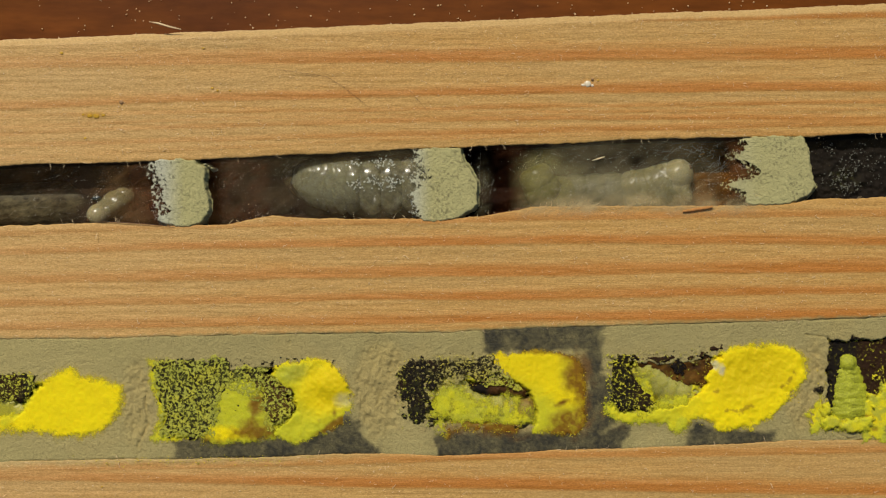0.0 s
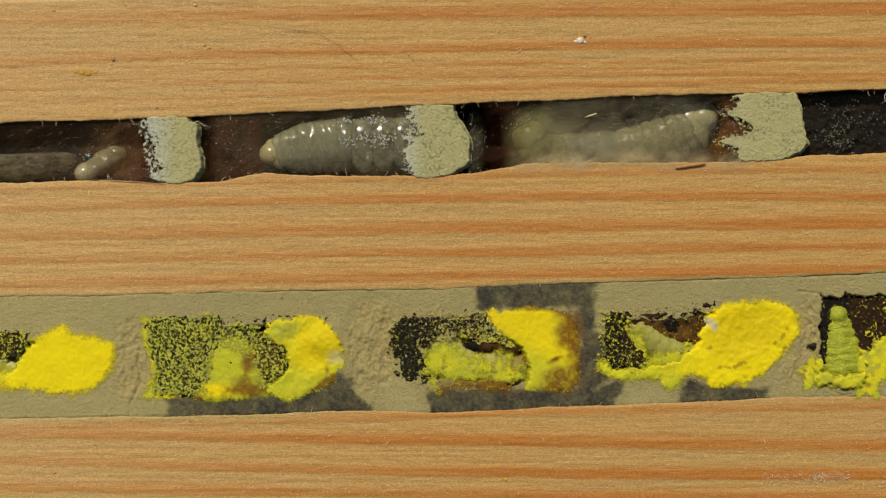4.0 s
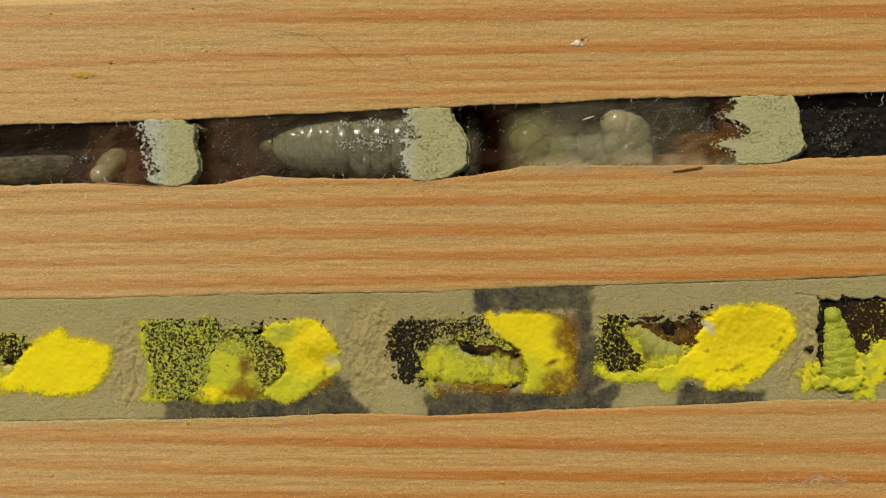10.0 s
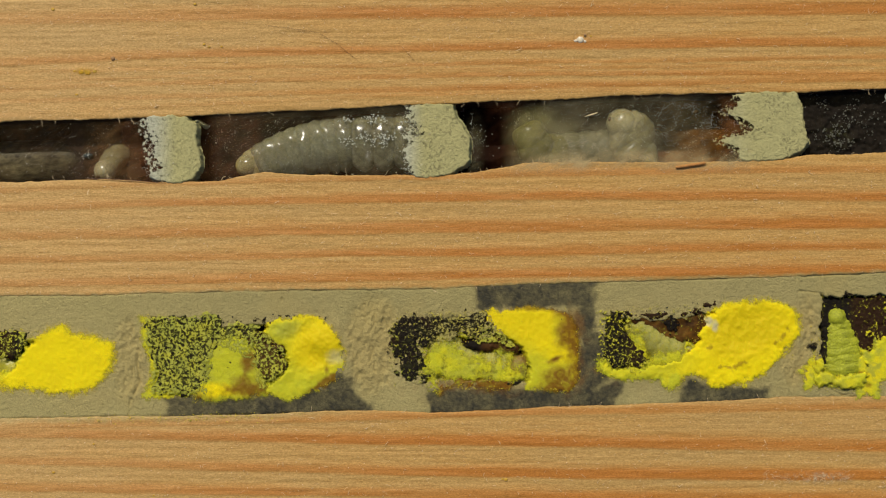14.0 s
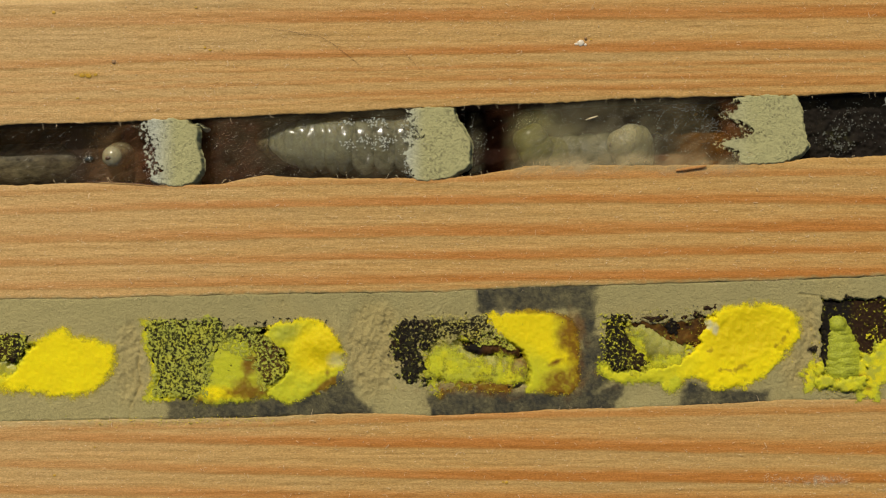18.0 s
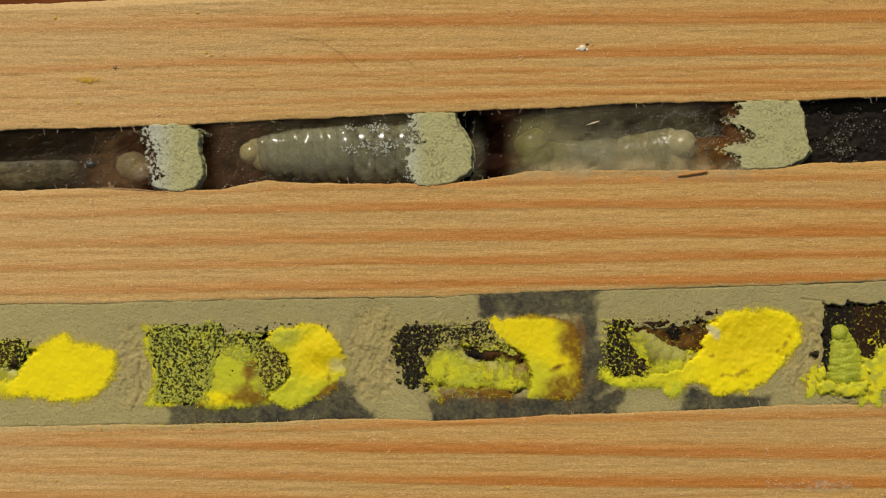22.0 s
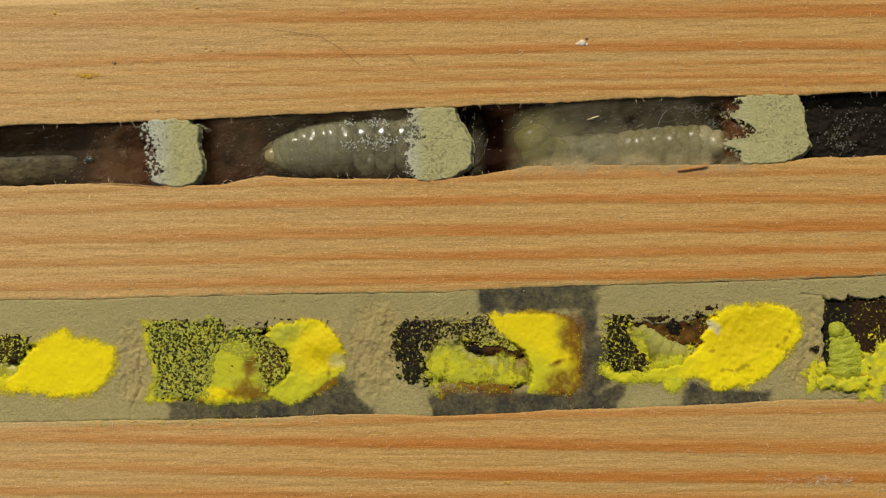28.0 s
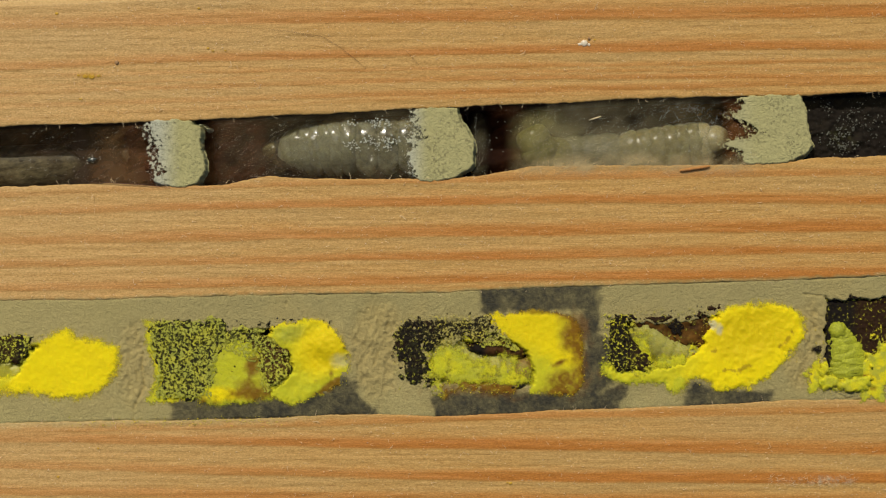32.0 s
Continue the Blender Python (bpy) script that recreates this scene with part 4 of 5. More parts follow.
def speckle(label, mask, bounds, seed, cover, tone=0.15, top=0.17, tan=None):
    """A broken skin of pollen flakes over what lies below; cover 0.5 hides half of it."""
    return lump("pollen_crust", label, "pollen", lambda x, y: np.minimum(mask(x, y), 12), bounds, OLIVE_POLLEN, top, top - 0.06, 4, 0.04, 1.7, seed, 7,
                {"cover": lambda x, y, d: (cover(x, y) if callable(cover) else cover) * step(-4, 1, d) + 0.03 * step(10, 0, d) + 0.05 * grain(x, y, 12, seed + 9), "tan": tan or (lambda x, y, d: 0 * x), "tone": lambda x, y, d: np.clip(tone + 0.35 * grain(x, y, 14, seed + 10), 0, 1)}, "pollen flakes in the brood cells", 4, False, 6.0, kind="stuff")


speckle("olive-lime pollen flakes strewn over black frass", lambda x, y: outline(x, y, (250, 562), (384, 556), (396, 600), (374, 616), (362, 696), (262, 700), (266, 650)), (236, 540, 410, 720), 801, 0.505, 0.05)
speckle("lime pollen flakes on brown frass", lambda x, y: outline(x, y, (384, 574), (440, 570), (494, 612), (502, 648), (480, 676), (456, 686), (440, 640), (384, 610)), (370, 555, 520, 700), 821, 0.48, 0.1)
speckle("dull yellow flakes on black frass", lambda x, y: outline(x, y, (684, 578), (710, 552), (856, 550), (884, 600), (800, 600), (745, 620), (772, 672), (750, 686), (700, 672), (684, 652)), (670, 535, 900, 705), 831, lambda x, y: 0.36 + 0.10 * step(740, 775, x) * step(625, 600, y), 0.10, tan=lambda x, y, d: 0.9 * step(640, 600, y - 0.5 * (x - 760) + 10 * grain(x, y, 20, 838)))
speckle("yellow-lime flakes on black frass", lambda x, y: outline(x, y, (1050, 550), (1108, 548), (1112, 600), (1140, 644), (1126, 658), (1080, 656), (1056, 634)), (1040, 530, 1160, 670), 851, 0.405, 0.40)
speckle("olive flakes on brown frass", lambda x, y: outline(x, y, (-60, 584), (8, 584), (50, 588), (44, 606), (30, 632), (14, 636), (-60, 640)), (-60, 560, 70, 660), 871, 0.43, 0.2)
speckle("pale flakes in the hollow of the pollen", lambda x, y: outline(x, y, (848, 576), (868, 574), (892, 602), (905, 614), (870, 606), (838, 604)), (830, 560, 920, 630), 876, 0.50, 0.2)
speckle("a few pale flakes in the dark hollow", lambda x, y: oval(x, y, 1190, 580, 40, 28, 30), (1140, 545, 1240, 620), 881, 0.34, 0.2, -0.1)
speckle("dull flakes along the cell's upper edge", lambda x, y: outline(x, y, (1100, 545), (1240, 540), (1240, 566), (1105, 566)), (1085, 530, 1260, 580), 856, 0.36, 0.0, tan=lambda x, y, d: 0.7 + 0 * x)
speckle("yellow flakes on dark brown frass", lambda x, y: slab(x, y, 1450, 520, 1640, 640), (1435, 505, 1640, 660), 861, 0.335, 0.4, -0.18)
speckle("yellow flakes at the side of the open cell", lambda x, y: most(oval(x, y, 1540, 586, 9, 22, 30), oval(x, y, 1572, 545, 14, 24)), (1515, 515, 1600, 620), 866, 0.42, 0.7, -0.1)
strew("yellow grains scattered on black frass", (680, 550, 1135, 690), 200, lambda x, y: (most(slab(x, y, 692, 560, 770, 690), slab(x, y, 720, 556, 862, 600), slab(x, y, 1056, 550, 1138, 656)) > 0) * 1.0, 0.8, 2.0, 0.06, 0.4)
strew("loose yellow pollen grains spilled round the cells", (-20, 540, 1568, 715), 3800, lambda x, y: 0.8 * (np.abs(cells(x, y) + 12) < 11) * step(-0.2, 0.5, grain(x, y, 50, 88)), 0.6, 1.5, 0.0, 0.5)
strew("black frass specks spilled on the mud", (240, 535, 1568, 700), 4200, lambda x, y: 0.9 * (np.abs(cells(x, y) + 9) < 8) * step(0.0, 0.3, grain(x, y, 40, 91)) * (y < 640), 0.9, 2.4, -0.02, 0.0, 1.0)
strew("greenish pollen dust along the wood edge", (60, 730, 540, 762), 900, lambda x, y: np.exp(-((y - LOWER_S(x) - 4) / 7) ** 2) * step(60, 300, x) * step(540, 440, x), 0.5, 1.4, 0.02, 0.5)

# ---- upper channel: clay plugs ----
def plug(label, mask, fringe, bounds, seed, frost):
    """A clay wall across the channel; fringe: 0 to 1, how closed its frayed skin is."""
    cracks = lambda x, y, d: step(0.25, 0.5, grain(x, y, 4, seed + 8, 2)) * step(-0.3, 0.3, grain(x, y, 40, seed + 9)) * 0.55
    return lump("clay_plug", label, "clay plug", mask, bounds, PLUG, 0.07, -0.5, 4, 0.028, 1.6, seed, 3, {"frost": frost, "crack": cracks, "cover": lambda x, y, d: 0.05 + 0.95 * fringe(x, y)}, "clay plugs", 4.5)


def ends(x, y, over=4):
    return np.minimum(y - UPPER_N(x) + 2, UPPER_S(x) + over - y)


def plug_core(x0, x1):
    """The thick body of a plug under its face."""
    return lambda x, y: np.minimum(slab(x, y, x0, 100, x1, 400), ends(x, y, -1))


def hump(y, at, wide):
    return np.exp(-((y - at) / wide) ** 2)


faces = []
faces.append(plug("pale grey-green clay plug with a frayed edge", lambda x, y: outline(x, y, (226, 208), (262, 204), (300, 202), (328, 206), (331, 213), (346, 218), (347, 232), (345, 250), (347, 265), (352, 278), (354, 292), (351, 306), (344, 316), (334, 323), (318, 327), (300, 328), (280, 326), (266, 319), (240, 312), (226, 300)),
     lambda x, y: np.clip(0.45 * step(228, 250, x - 0.10 * (y - 205) + 14 * grain(x, y, 16, 402)) + 0.62 * step(250, 282, x - 0.28 * (y - 205) + 26 * step(296, 312, y) + 10 * grain(x, y, 12, 403)), 0, 1),
     (218, 190, 380, 345), 400, lambda x, y, d: 0.9 * step(312, 262, x)))
faces.append(plug("yellow-green clay plug with rounded face behind a grub", lambda x, y: outline(x, y, (680, 188), (728, 184), (762, 182), (800, 183), (801, 194), (808, 208), (818, 226), (826, 242), (831, 260), (829, 274), (827, 286), (818, 297), (804, 307), (784, 313), (765, 316), (745, 319), (730, 317), (722, 309), (700, 312), (680, 311)),
     lambda x, y: np.clip(0.47 * step(690, 722, x + 12 * grain(x, y, 16, 422)) + 0.6 * step(-14, 12, x - 732 - 20 * hump(y, 236, 18) + 16 * hump(y, 268, 14) + 10 * grain(x, y, 12, 423)), 0, 1),
     (664, 172, 860, 330), 420, lambda x, y, d: 0.9 * step(750, 705, x)))
faces.append(plug("cracked yellow-green clay plug with a forked frayed side", lambda x, y: outline(x, y, (1240, 172), (1300, 166), (1330, 162), (1400, 161), (1410, 172), (1417, 192), (1419, 214), (1424, 238), (1429, 254), (1421, 267), (1406, 276), (1386, 284), (1350, 290), (1320, 291), (1304, 288), (1296, 278), (1240, 278)),
     lambda x, y: np.clip(0.44 * step(-34, -8, x - 1305 + 26 * hump(y, 201, 9) - 12 * hump(y, 222, 12) + 40 * hump(y, 252, 12) + 9 * grain(x, y, 14, 442)) + 0.62 * step(-8, 9, x - 1305 + 22 * hump(y, 201, 7) - 34 * hump(y, 228, 14) + 34 * hump(y, 250, 8) + 7 * grain(x, y, 11, 443)), 0, 1),
     (1232, 145, 1445, 300), 440, lambda x, y, d: 0.15 * step(1330, 1290, x)))
for face, x0, x1, seed in zip(faces, (300, 766, 1340), (330, 796, 1398), (480, 482, 484)):
    core = lump("core", "", "", plug_core(x0, x1), (x0 - 10, 145, x1 + 10, 345), PLUG, -0.25, -4.3, 6, 0.08, 2.2, seed, 3, {"frost": lambda x, y, d: 0 * x, "crack": lambda x, y, d: 0 * x})
    core.parent = face
lump("clay_crumb", "small green clay crumbs on the plug shoulder", "clay crumb", lambda x, y: most(oval(x, y, 342, 215, 8, 5), oval(x, y, 355, 222, 7, 5), oval(x, y, 350, 218, 5, 4)), (322, 202, 372, 240), PLUG, 0.0, -1.2, 5, 0.1, 1.5, 460, 2, {"frost": lambda x, y, d: 0.2 + 0 * x, "crack": lambda x, y, d: 0 * x})
tagged(part("black_cell_filling", (lambda g: sheet("black_cell_filling", *g, -1.1 + 0.30 * grain(*g, 16, 470) + 0.16 * grain(*g, 5, 471),
       (g[1] > UPPER_N(g[0]) - 1) & (g[1] < UPPER_S(g[0]) + 1), {"cover": 1 + 0 * g[0], "brown": 0 * g[0], "olive": 0.5 * step(-4, 20, oval(g[0], g[1], 1482, 240, 34, 26)) * step(-0.1, 0.4, grain(*g, 6, 472))}))(field(1405, 145, 2000, 300, 2.2)), FRASS),
       "black charred-looking frass filling the next cell", "frass")

def brown_mass(label, mask, bounds, top, seed, material=None, bumps=0.06, soft=1.0):
    return lump("brown_residue", label, "residue", mask, bounds, material or RESIDUE, top, -2.2 if soft > 5 else -4.2, 22, bumps, 2.2, seed, 8, {}, "brown residue in the narrow channel", 16, False, soft)


# near-black beds: the deep cells' shade put into the colour
brown_mass("red-brown residue beside the frayed plug, kept near-black as shade", lambda x, y: np.minimum(slab(x, y, 185, 190, 290, 345), UPPER_S(x) - 3 - y), (175, 190, 295, 335), -2.0, 611, SHADE_RESIDUE)
brown_mass("near-black brown bed on the cell floor, standing in for shade", lambda x, y: np.minimum(slab(x, y, 345, 190, 560, 345), UPPER_S(x) - 3 - y), (340, 180, 570, 335), -3.4, 621, SHADE_RESIDUE)
brown_mass("near-black brown bed behind the round plug, standing in for shade", lambda x, y: np.minimum(slab(x, y, 812, 170, 960, 330), UPPER_S(x) - 3 - y), (806, 165, 970, 315), -3.3, 631, SHADE_RESIDUE)

# ---- grubs ----
def place(p, way, back):
    """A piece's pose: its x axis along way, its back towards back."""
    x = Vector(way).normalized()
    y = (Vector(back) - x * Vector(back).dot(x)).normalized()
    m = Matrix((x, y, x.cross(y))).transposed().to_4x4()
    m.translation = p
    return m


def bow(p0, p1, p2, p3, u):
    return p0 * (1 - u) ** 3 + p1 * 3 * u * (1 - u) ** 2 + p2 * 3 * u * u * (1 - u) + p3 * u ** 3


def bow_way(p0, p1, p2, p3, u):
    return (p1 - p0) * (1 - u) ** 2 + (p2 - p1) * 2 * u * (1 - u) + (p3 - p2) * u * u


MOVING = []      # (pieces with their place along the spine, anchor, lead, tips, back, base)


def still_piece(name, grub, x, y, z, r, length, way, material, belly=0.12, back=(0, 1, 0), flat=1.0, power=0.42, label="", fuzz=0.0):
    bm = ball(length / PER_MM, r / PER_MM, r * flat / PER_MM, belly, power=power, rings=26 if fuzz else 14, spokes=44 if fuzz else 24)
    if fuzz:
        for v in bm.verts:
            v.co += v.co.normalized() * fuzz * UNIT * (noise.noise(v.co / (5 * UNIT) + Vector((x, y, 0))) + 0.8 * noise.noise(v.co / (2.6 * UNIT) + Vector((y, x, 0))))
    ob = part(name, bm, material, grub, label)
    ob.matrix_basis = place(W(x, y, z) - grub.location, Vector((way[0], -way[1], way[2] if len(way) > 2 else 0)), back)
    return ob


def front(grub, radii, head_r, anchor, lead, tips, back, material, head_material, length=20, belly=0.14, with_mouth=True, first=0.12, reach=0.35, lift=0.6, fuzz=0.0, mouth_size=1.0, flat=1.0, tinge=0):
    """The part of a grub that swings: rings along a bow from the anchor to the head, which follows tips (seconds, x, y, z)."""
    pieces = []
    n = len(radii)
    for i, r in enumerate(radii):
        bm = ball(length / PER_MM, r / PER_MM, r * flat / PER_MM, belly, 30 if fuzz else 18, 48 if fuzz else 30, power=0.42)
        for v in bm.verts:
            v.co += v.co.normalized() * UNIT * (2.2 * noise.noise(v.co / (14 * UNIT) + Vector((7.0 * i, anchor[0], 0))) + fuzz * noise.noise(v.co / (3.5 * UNIT) + Vector((3.0 * i, 5, 0))))
        ob = part("segment", bm, head_material if i >= n - tinge else material, grub)
        pieces.append((ob, first + (0.94 - first) * i / n))
    head = part("head", ball(head_r * 1.05 / PER_MM, head_r / PER_MM, head_r / PER_MM, 0, power=0.9), head_material, grub, "small honey-coloured head")
    if fuzz:
        for v in head.data.vertices:
            v.co += v.co.normalized() * UNIT * fuzz * (noise.noise(v.co / (6 * UNIT)) + 0.7 * noise.noise(v.co / (3 * UNIT) + Vector((2, 5, 0))))
    pieces.append((head, 1.0))
    if with_mouth:
        mouth = part("mouthparts", ball(head_r * 0.16 / PER_MM, mouth_size * head_r * 0.24 / PER_MM, mouth_size * head_r * 0.14 / PER_MM, 0, 8, 12), MOUTH, head, "dark brown mouthparts")
        mouth.location = (head_r * 0.95 / PER_MM * 0.001, -head_r * 0.25 / PER_MM * 0.001, 0)
    MOVING.append((pieces, W(*anchor) - grub.location, Vector((lead[0] * UNIT, -lead[1] * UNIT, lead[2] * 0.001)), tips, back, grub.location.copy(), reach, lift))


# seconds, x, y, height of each head
TIPS_A = [(0, 146, 303, -1.3), (1, 143, 305, -1.2), (2, 141, 304, -1.1), (3, 143, 304, -1.1), (3.5, 135, 305, -1.2), (5.5, 152, 303, -1.1), (6.5, 156, 304, -1.1), (7, 164, 305, -1.1), (8, 168, 303, -1.1), (9, 180, 301, -1.1), (9.5, 188, 300, -1.1), (10, 172, 304, -1.1), (11, 158, 307, -1.0), (11.5, 166, 306, -1.0), (12.5, 149, 308, -0.9), (13, 152, 308, -0.9), (13.5, 167, 305, -1.0), (14.5, 184, 298, -1.0), (16.5, 206, 297, -1.0), (17, 195, 298, -1.0), (17.5, 196, 284, -0.7), (18, 191, 271, -0.7), (18.5, 200, 270, -0.7), (19, 206, 265, -0.8)]
TIPS_A2 = [(19.5, 214, 260, -1.0), (20, 216, 270, -0.9), (20.5, 230, 265, -1.3), (21, 243, 284, -1.4), (21.5, 236, 293, -1.4), (22, 236, 290, -1.4), (22.5, 242, 268, -2.8), (23, 236, 262, -3.3), (23.5, 226, 264, -3.6), (25, 214, 264, -3.7), (28, 216, 262, -3.7), (30, 212, 264, -3.7), (32, 214, 262, -3.7)]
TIPS_B = [(0, 492, 232, -2.6), (1, 489, 232, -2.6), (2, 486, 250, -2.4), (2.5, 500, 255, -2.6), (3, 494, 254, -2.4), (3.5, 474, 264, -1.6), (5.5, 459, 284, -1.3), (6, 448, 290, -1.2), (6.5, 442, 292, -1.2), (7.5, 438, 290, -1.2), (8, 440, 287, -1.2), (8.5, 440, 258, -1.5), (9, 452, 238, -2.4), (9.5, 470, 246, -2.6), (11, 472, 250, -2.6), (11.5, 468, 252, -2.5), (12, 447, 256, -2.3), (12.5, 434, 278, -1.4), (13, 430, 286, -1.2), (13.5, 429, 292, -1.2), (14.5, 430, 292, -1.2), (16.5, 440, 242, -2.3), (17, 446, 232, -2.7), (18, 456, 240, -2.6)]
TIPS_B2 = [(19, 454, 242, -2.6), (20, 462, 246, -2.7), (20.5, 456, 244, -2.6), (21, 434, 244, -2.2), (21.5, 433, 240, -1.9), (22, 431, 254, -1.6), (22.5, 413, 267, -1.2), (23, 412, 281, -1.1), (23.5, 417, 296, -1.1), (24, 417, 294, -1.1), (24.5, 413, 284, -1.1), (25, 430, 251, -1.4), (25.5, 424, 249, -1.5), (27.5, 462, 266, -2.2), (28, 466, 266, -2.4), (29, 468, 262, -2.6), (30, 462, 256, -2.7), (31, 466, 256, -2.7), (32, 464, 256, -2.7)]
TIPS_C = [(0, 1190, 230, -1.3), (0.5, 1207, 213, -1.5), (1, 1192, 216, -1.3), (1.5, 1205, 213, -1.4), (2, 1219, 206, -1.4), (3, 1234, 206, -1.4), (3.5, 1248, 203, -1.5), (5.5, 1252, 204, -1.5), (6, 1256, 198, -1.5), (7, 1258, 199, -1.5), (7.5, 1252, 212, -1.8), (8, 1246, 220, -2.0), (8.5, 1202, 219, -1.4), (9, 1168, 217, -1.0), (9.5, 1129, 210, -0.8), (10, 1096, 211, -0.8), (10.5, 1113, 208, -0.8), (11, 1166, 212, -0.9), (11.5, 1149, 215, -0.8), (12, 1094, 223, -0.8), (12.5, 1060, 230, -0.7), (13, 1056, 230, -0.7), (13.5, 1054, 220, -0.7), (14, 1102, 218, -0.8), (14.5, 1125, 206, -0.9)]
TIPS_C2 = [(16.5, 1096, 235, -0.7), (17, 1052, 250, -0.7), (17.5, 1063, 257, -0.7), (18, 1102, 248, -0.7), (18.5, 1146, 233, -0.7), (19, 1169, 236, -1.1), (19.5, 1172, 219, -1.0), (20, 1108, 210, -0.7), (20.5, 1134, 215, -0.8), (21, 1176, 233, -1.1), (21.5, 1183, 233, -0.9), (22, 1203, 241, -0.9), (22.5, 1191, 253, -0.8), (23, 1196, 244, -0.7), (23.5, 1221, 244, -0.8), (24, 1230, 230, -1.0), (24.5, 1235, 217, -1.1), (25, 1244, 229, -1.1), (25.5, 1250, 231, -1.3), (27.5, 1262, 244, -1.6), (28, 1268, 248, -1.6), (29, 1268, 246, -1.7), (30.5, 1262, 242, -1.7), (32, 1262, 240, -1.6)]
TIPS_D = [(0, 1484, 556, -0.35), (2, 1486, 548, -0.35), (3.5, 1480, 548, -0.35), (6, 1477, 546, -0.35), (8, 1472, 542, -0.35), (10, 1474, 544, -0.35), (12, 1473, 550, -0.35), (14, 1476, 552, -0.35), (17, 1478, 557, -0.35), (19, 1477, 562, -0.35), (21, 1478, 566, -0.35), (25, 1476, 566, -0.35), (28, 1472, 570, -0.35), (32, 1470, 570, -0.35)]

grub = thing("grub", "dark grey-green cocooned grub with a pale swaying front end", "larva", "grubs in the narrow channel", at=(60, 276, -4.1))
case = part("body", ball(150 / PER_MM, 40 / PER_MM, 27 / PER_MM, 0, 40, 40, power=0.45), DARK_CASE, grub, "dark glossy grey-green body")
case.matrix_basis = place(W(14, 282, -3.3) - grub.location, (1, 0.0375, 0), (0, 1, 0))
# added glossy bead that makes the bluish glint on the body's end
bead = part("glint_bead", ball(9 / PER_MM, 5 / PER_MM, 4 / PER_MM, 0), TEAL_BEAD, grub, "dark teal glossy bead added for the glint on the body's end")
bead.matrix_basis = place(W(138, 273, -1.85) - grub.location, (1, 0.1, 0), (0, 1, 0))
front(grub, (31, 31, 29, 25), 20, (198, 261, -4.1), (-8, -2, 1.6), TIPS_A + TIPS_A2, (1, 0.2, 0.4), DIM_GRUB, DIM_HEAD, 26, 0.05, lift=0.9, mouth_size=1.3, fuzz=0.6, flat=0.72)

grub = thing("grub", "translucent grey-white segmented grub bending its head along the channel", "larva", "grubs in the narrow channel", at=(690, 250, -4.2))
for x, r in ((780, 44), (745, 45), (709, 46), (673, 47), (637, 47)):
    still_piece("segment", grub, x, 246 - 0.03 * (x - 690), -1.35, r, 31, (-1, 0.03), REAR_GRUB, 0.20, flat=0.62, fuzz=0.5)
front(grub, (47, 47, 46, 44, 42, 39, 36, 32, 27), 21, (628, 247, -1.35), (-75, 1, 0.0), TIPS_B + TIPS_B2, (0, 1, 0.1), GRUB, GRUB_HEAD, 24, 0.20, first=0.12, lift=0.0, flat=0.66, fuzz=0.5, tinge=1)

grub = thing("grub", "hazy cream grub curled at the tail under a silk web", "larva", "grubs in the narrow channel", at=(1040, 262, -4.2))
still_piece("tail", grub, 936, 238, -1.9, 31, 24, (0.5, 1), GRUB_TAIL, 0, (1, 0, 0), label="rounded olive-yellow tail end")
still_piece("segment", grub, 948, 258, -2.2, 34, 26, (0.7, 0.7), GRUB_TAIL, 0, (1, 1, 0))
still_piece("segment", grub, 978, 266, -2.8, 35, 30, (1, 0.1), GRUB_TAIL, 0.1)
for x, r in ((1012, 37), (1044, 38), (1076, 39)):
    still_piece("segment", grub, x, 264 - 0.03 * (x - 1012), -2.9, r, 28, (1, -0.03), HAZY_GRUB, 0.12, flat=0.7)
front(grub, (40, 41, 42, 43, 42, 41, 38), 28, (1092, 260, -2.8), (72, 0, 0.6), [(t, x, y, z - 0.65) for t, x, y, z in TIPS_C + TIPS_C2], (0, 1, 0.15), GLASSY_GRUB, PALE_HEAD, 22, 0.34, first=0.10, mouth_size=0.7, tinge=1, fuzz=1.6, flat=0.7)

# grubs among the pollen
grub = thing("grub", "lime-dusted ringed grub standing upright in its cell", "larva", "grubs among the pollen", at=(1490, 640, -3.2))
front(grub, (42, 40, 37, 34, 30, 26), 18, (1490, 652, -0.85), (-2, -26, 0.05), [(t, x + 2, y + 12, -0.62) for t, x, y, z in TIPS_D], (1, 0, 0.1), LIME, LIME, 18, 0.0, with_mouth=False, first=0.0, lift=0.0, fuzz=2.6, flat=0.62)


def dusted(label, spine, radii, group="grubs among the pollen", material=DUSTED, length=0.85, head_material=None, lie=-0.2):
    (ax, ay), (bx, by), (cx, cy) = spine
    grub = thing("grub", label, "larva", group, at=(bx, by, -3.2))
    n = len(radii)
    for i, r in enumerate(radii):
        u = i / (n - 1)
        x, y = (1 - u) ** 2 * ax + 2 * u * (1 - u) * bx + u * u * cx, (1 - u) ** 2 * ay + 2 * u * (1 - u) * by + u * u * cy
        wx, wy = (1 - u) * (bx - ax) + u * (cx - bx), (1 - u) * (by - ay) + u * (cy - by)
        still_piece("head" if i == n - 1 else "segment", grub, x, y, lie - r / PER_MM, r, max(16, r * length), (wx, wy), (head_material or material) if i == n - 1 else material, 0.05, fuzz=1.5)
    return grub


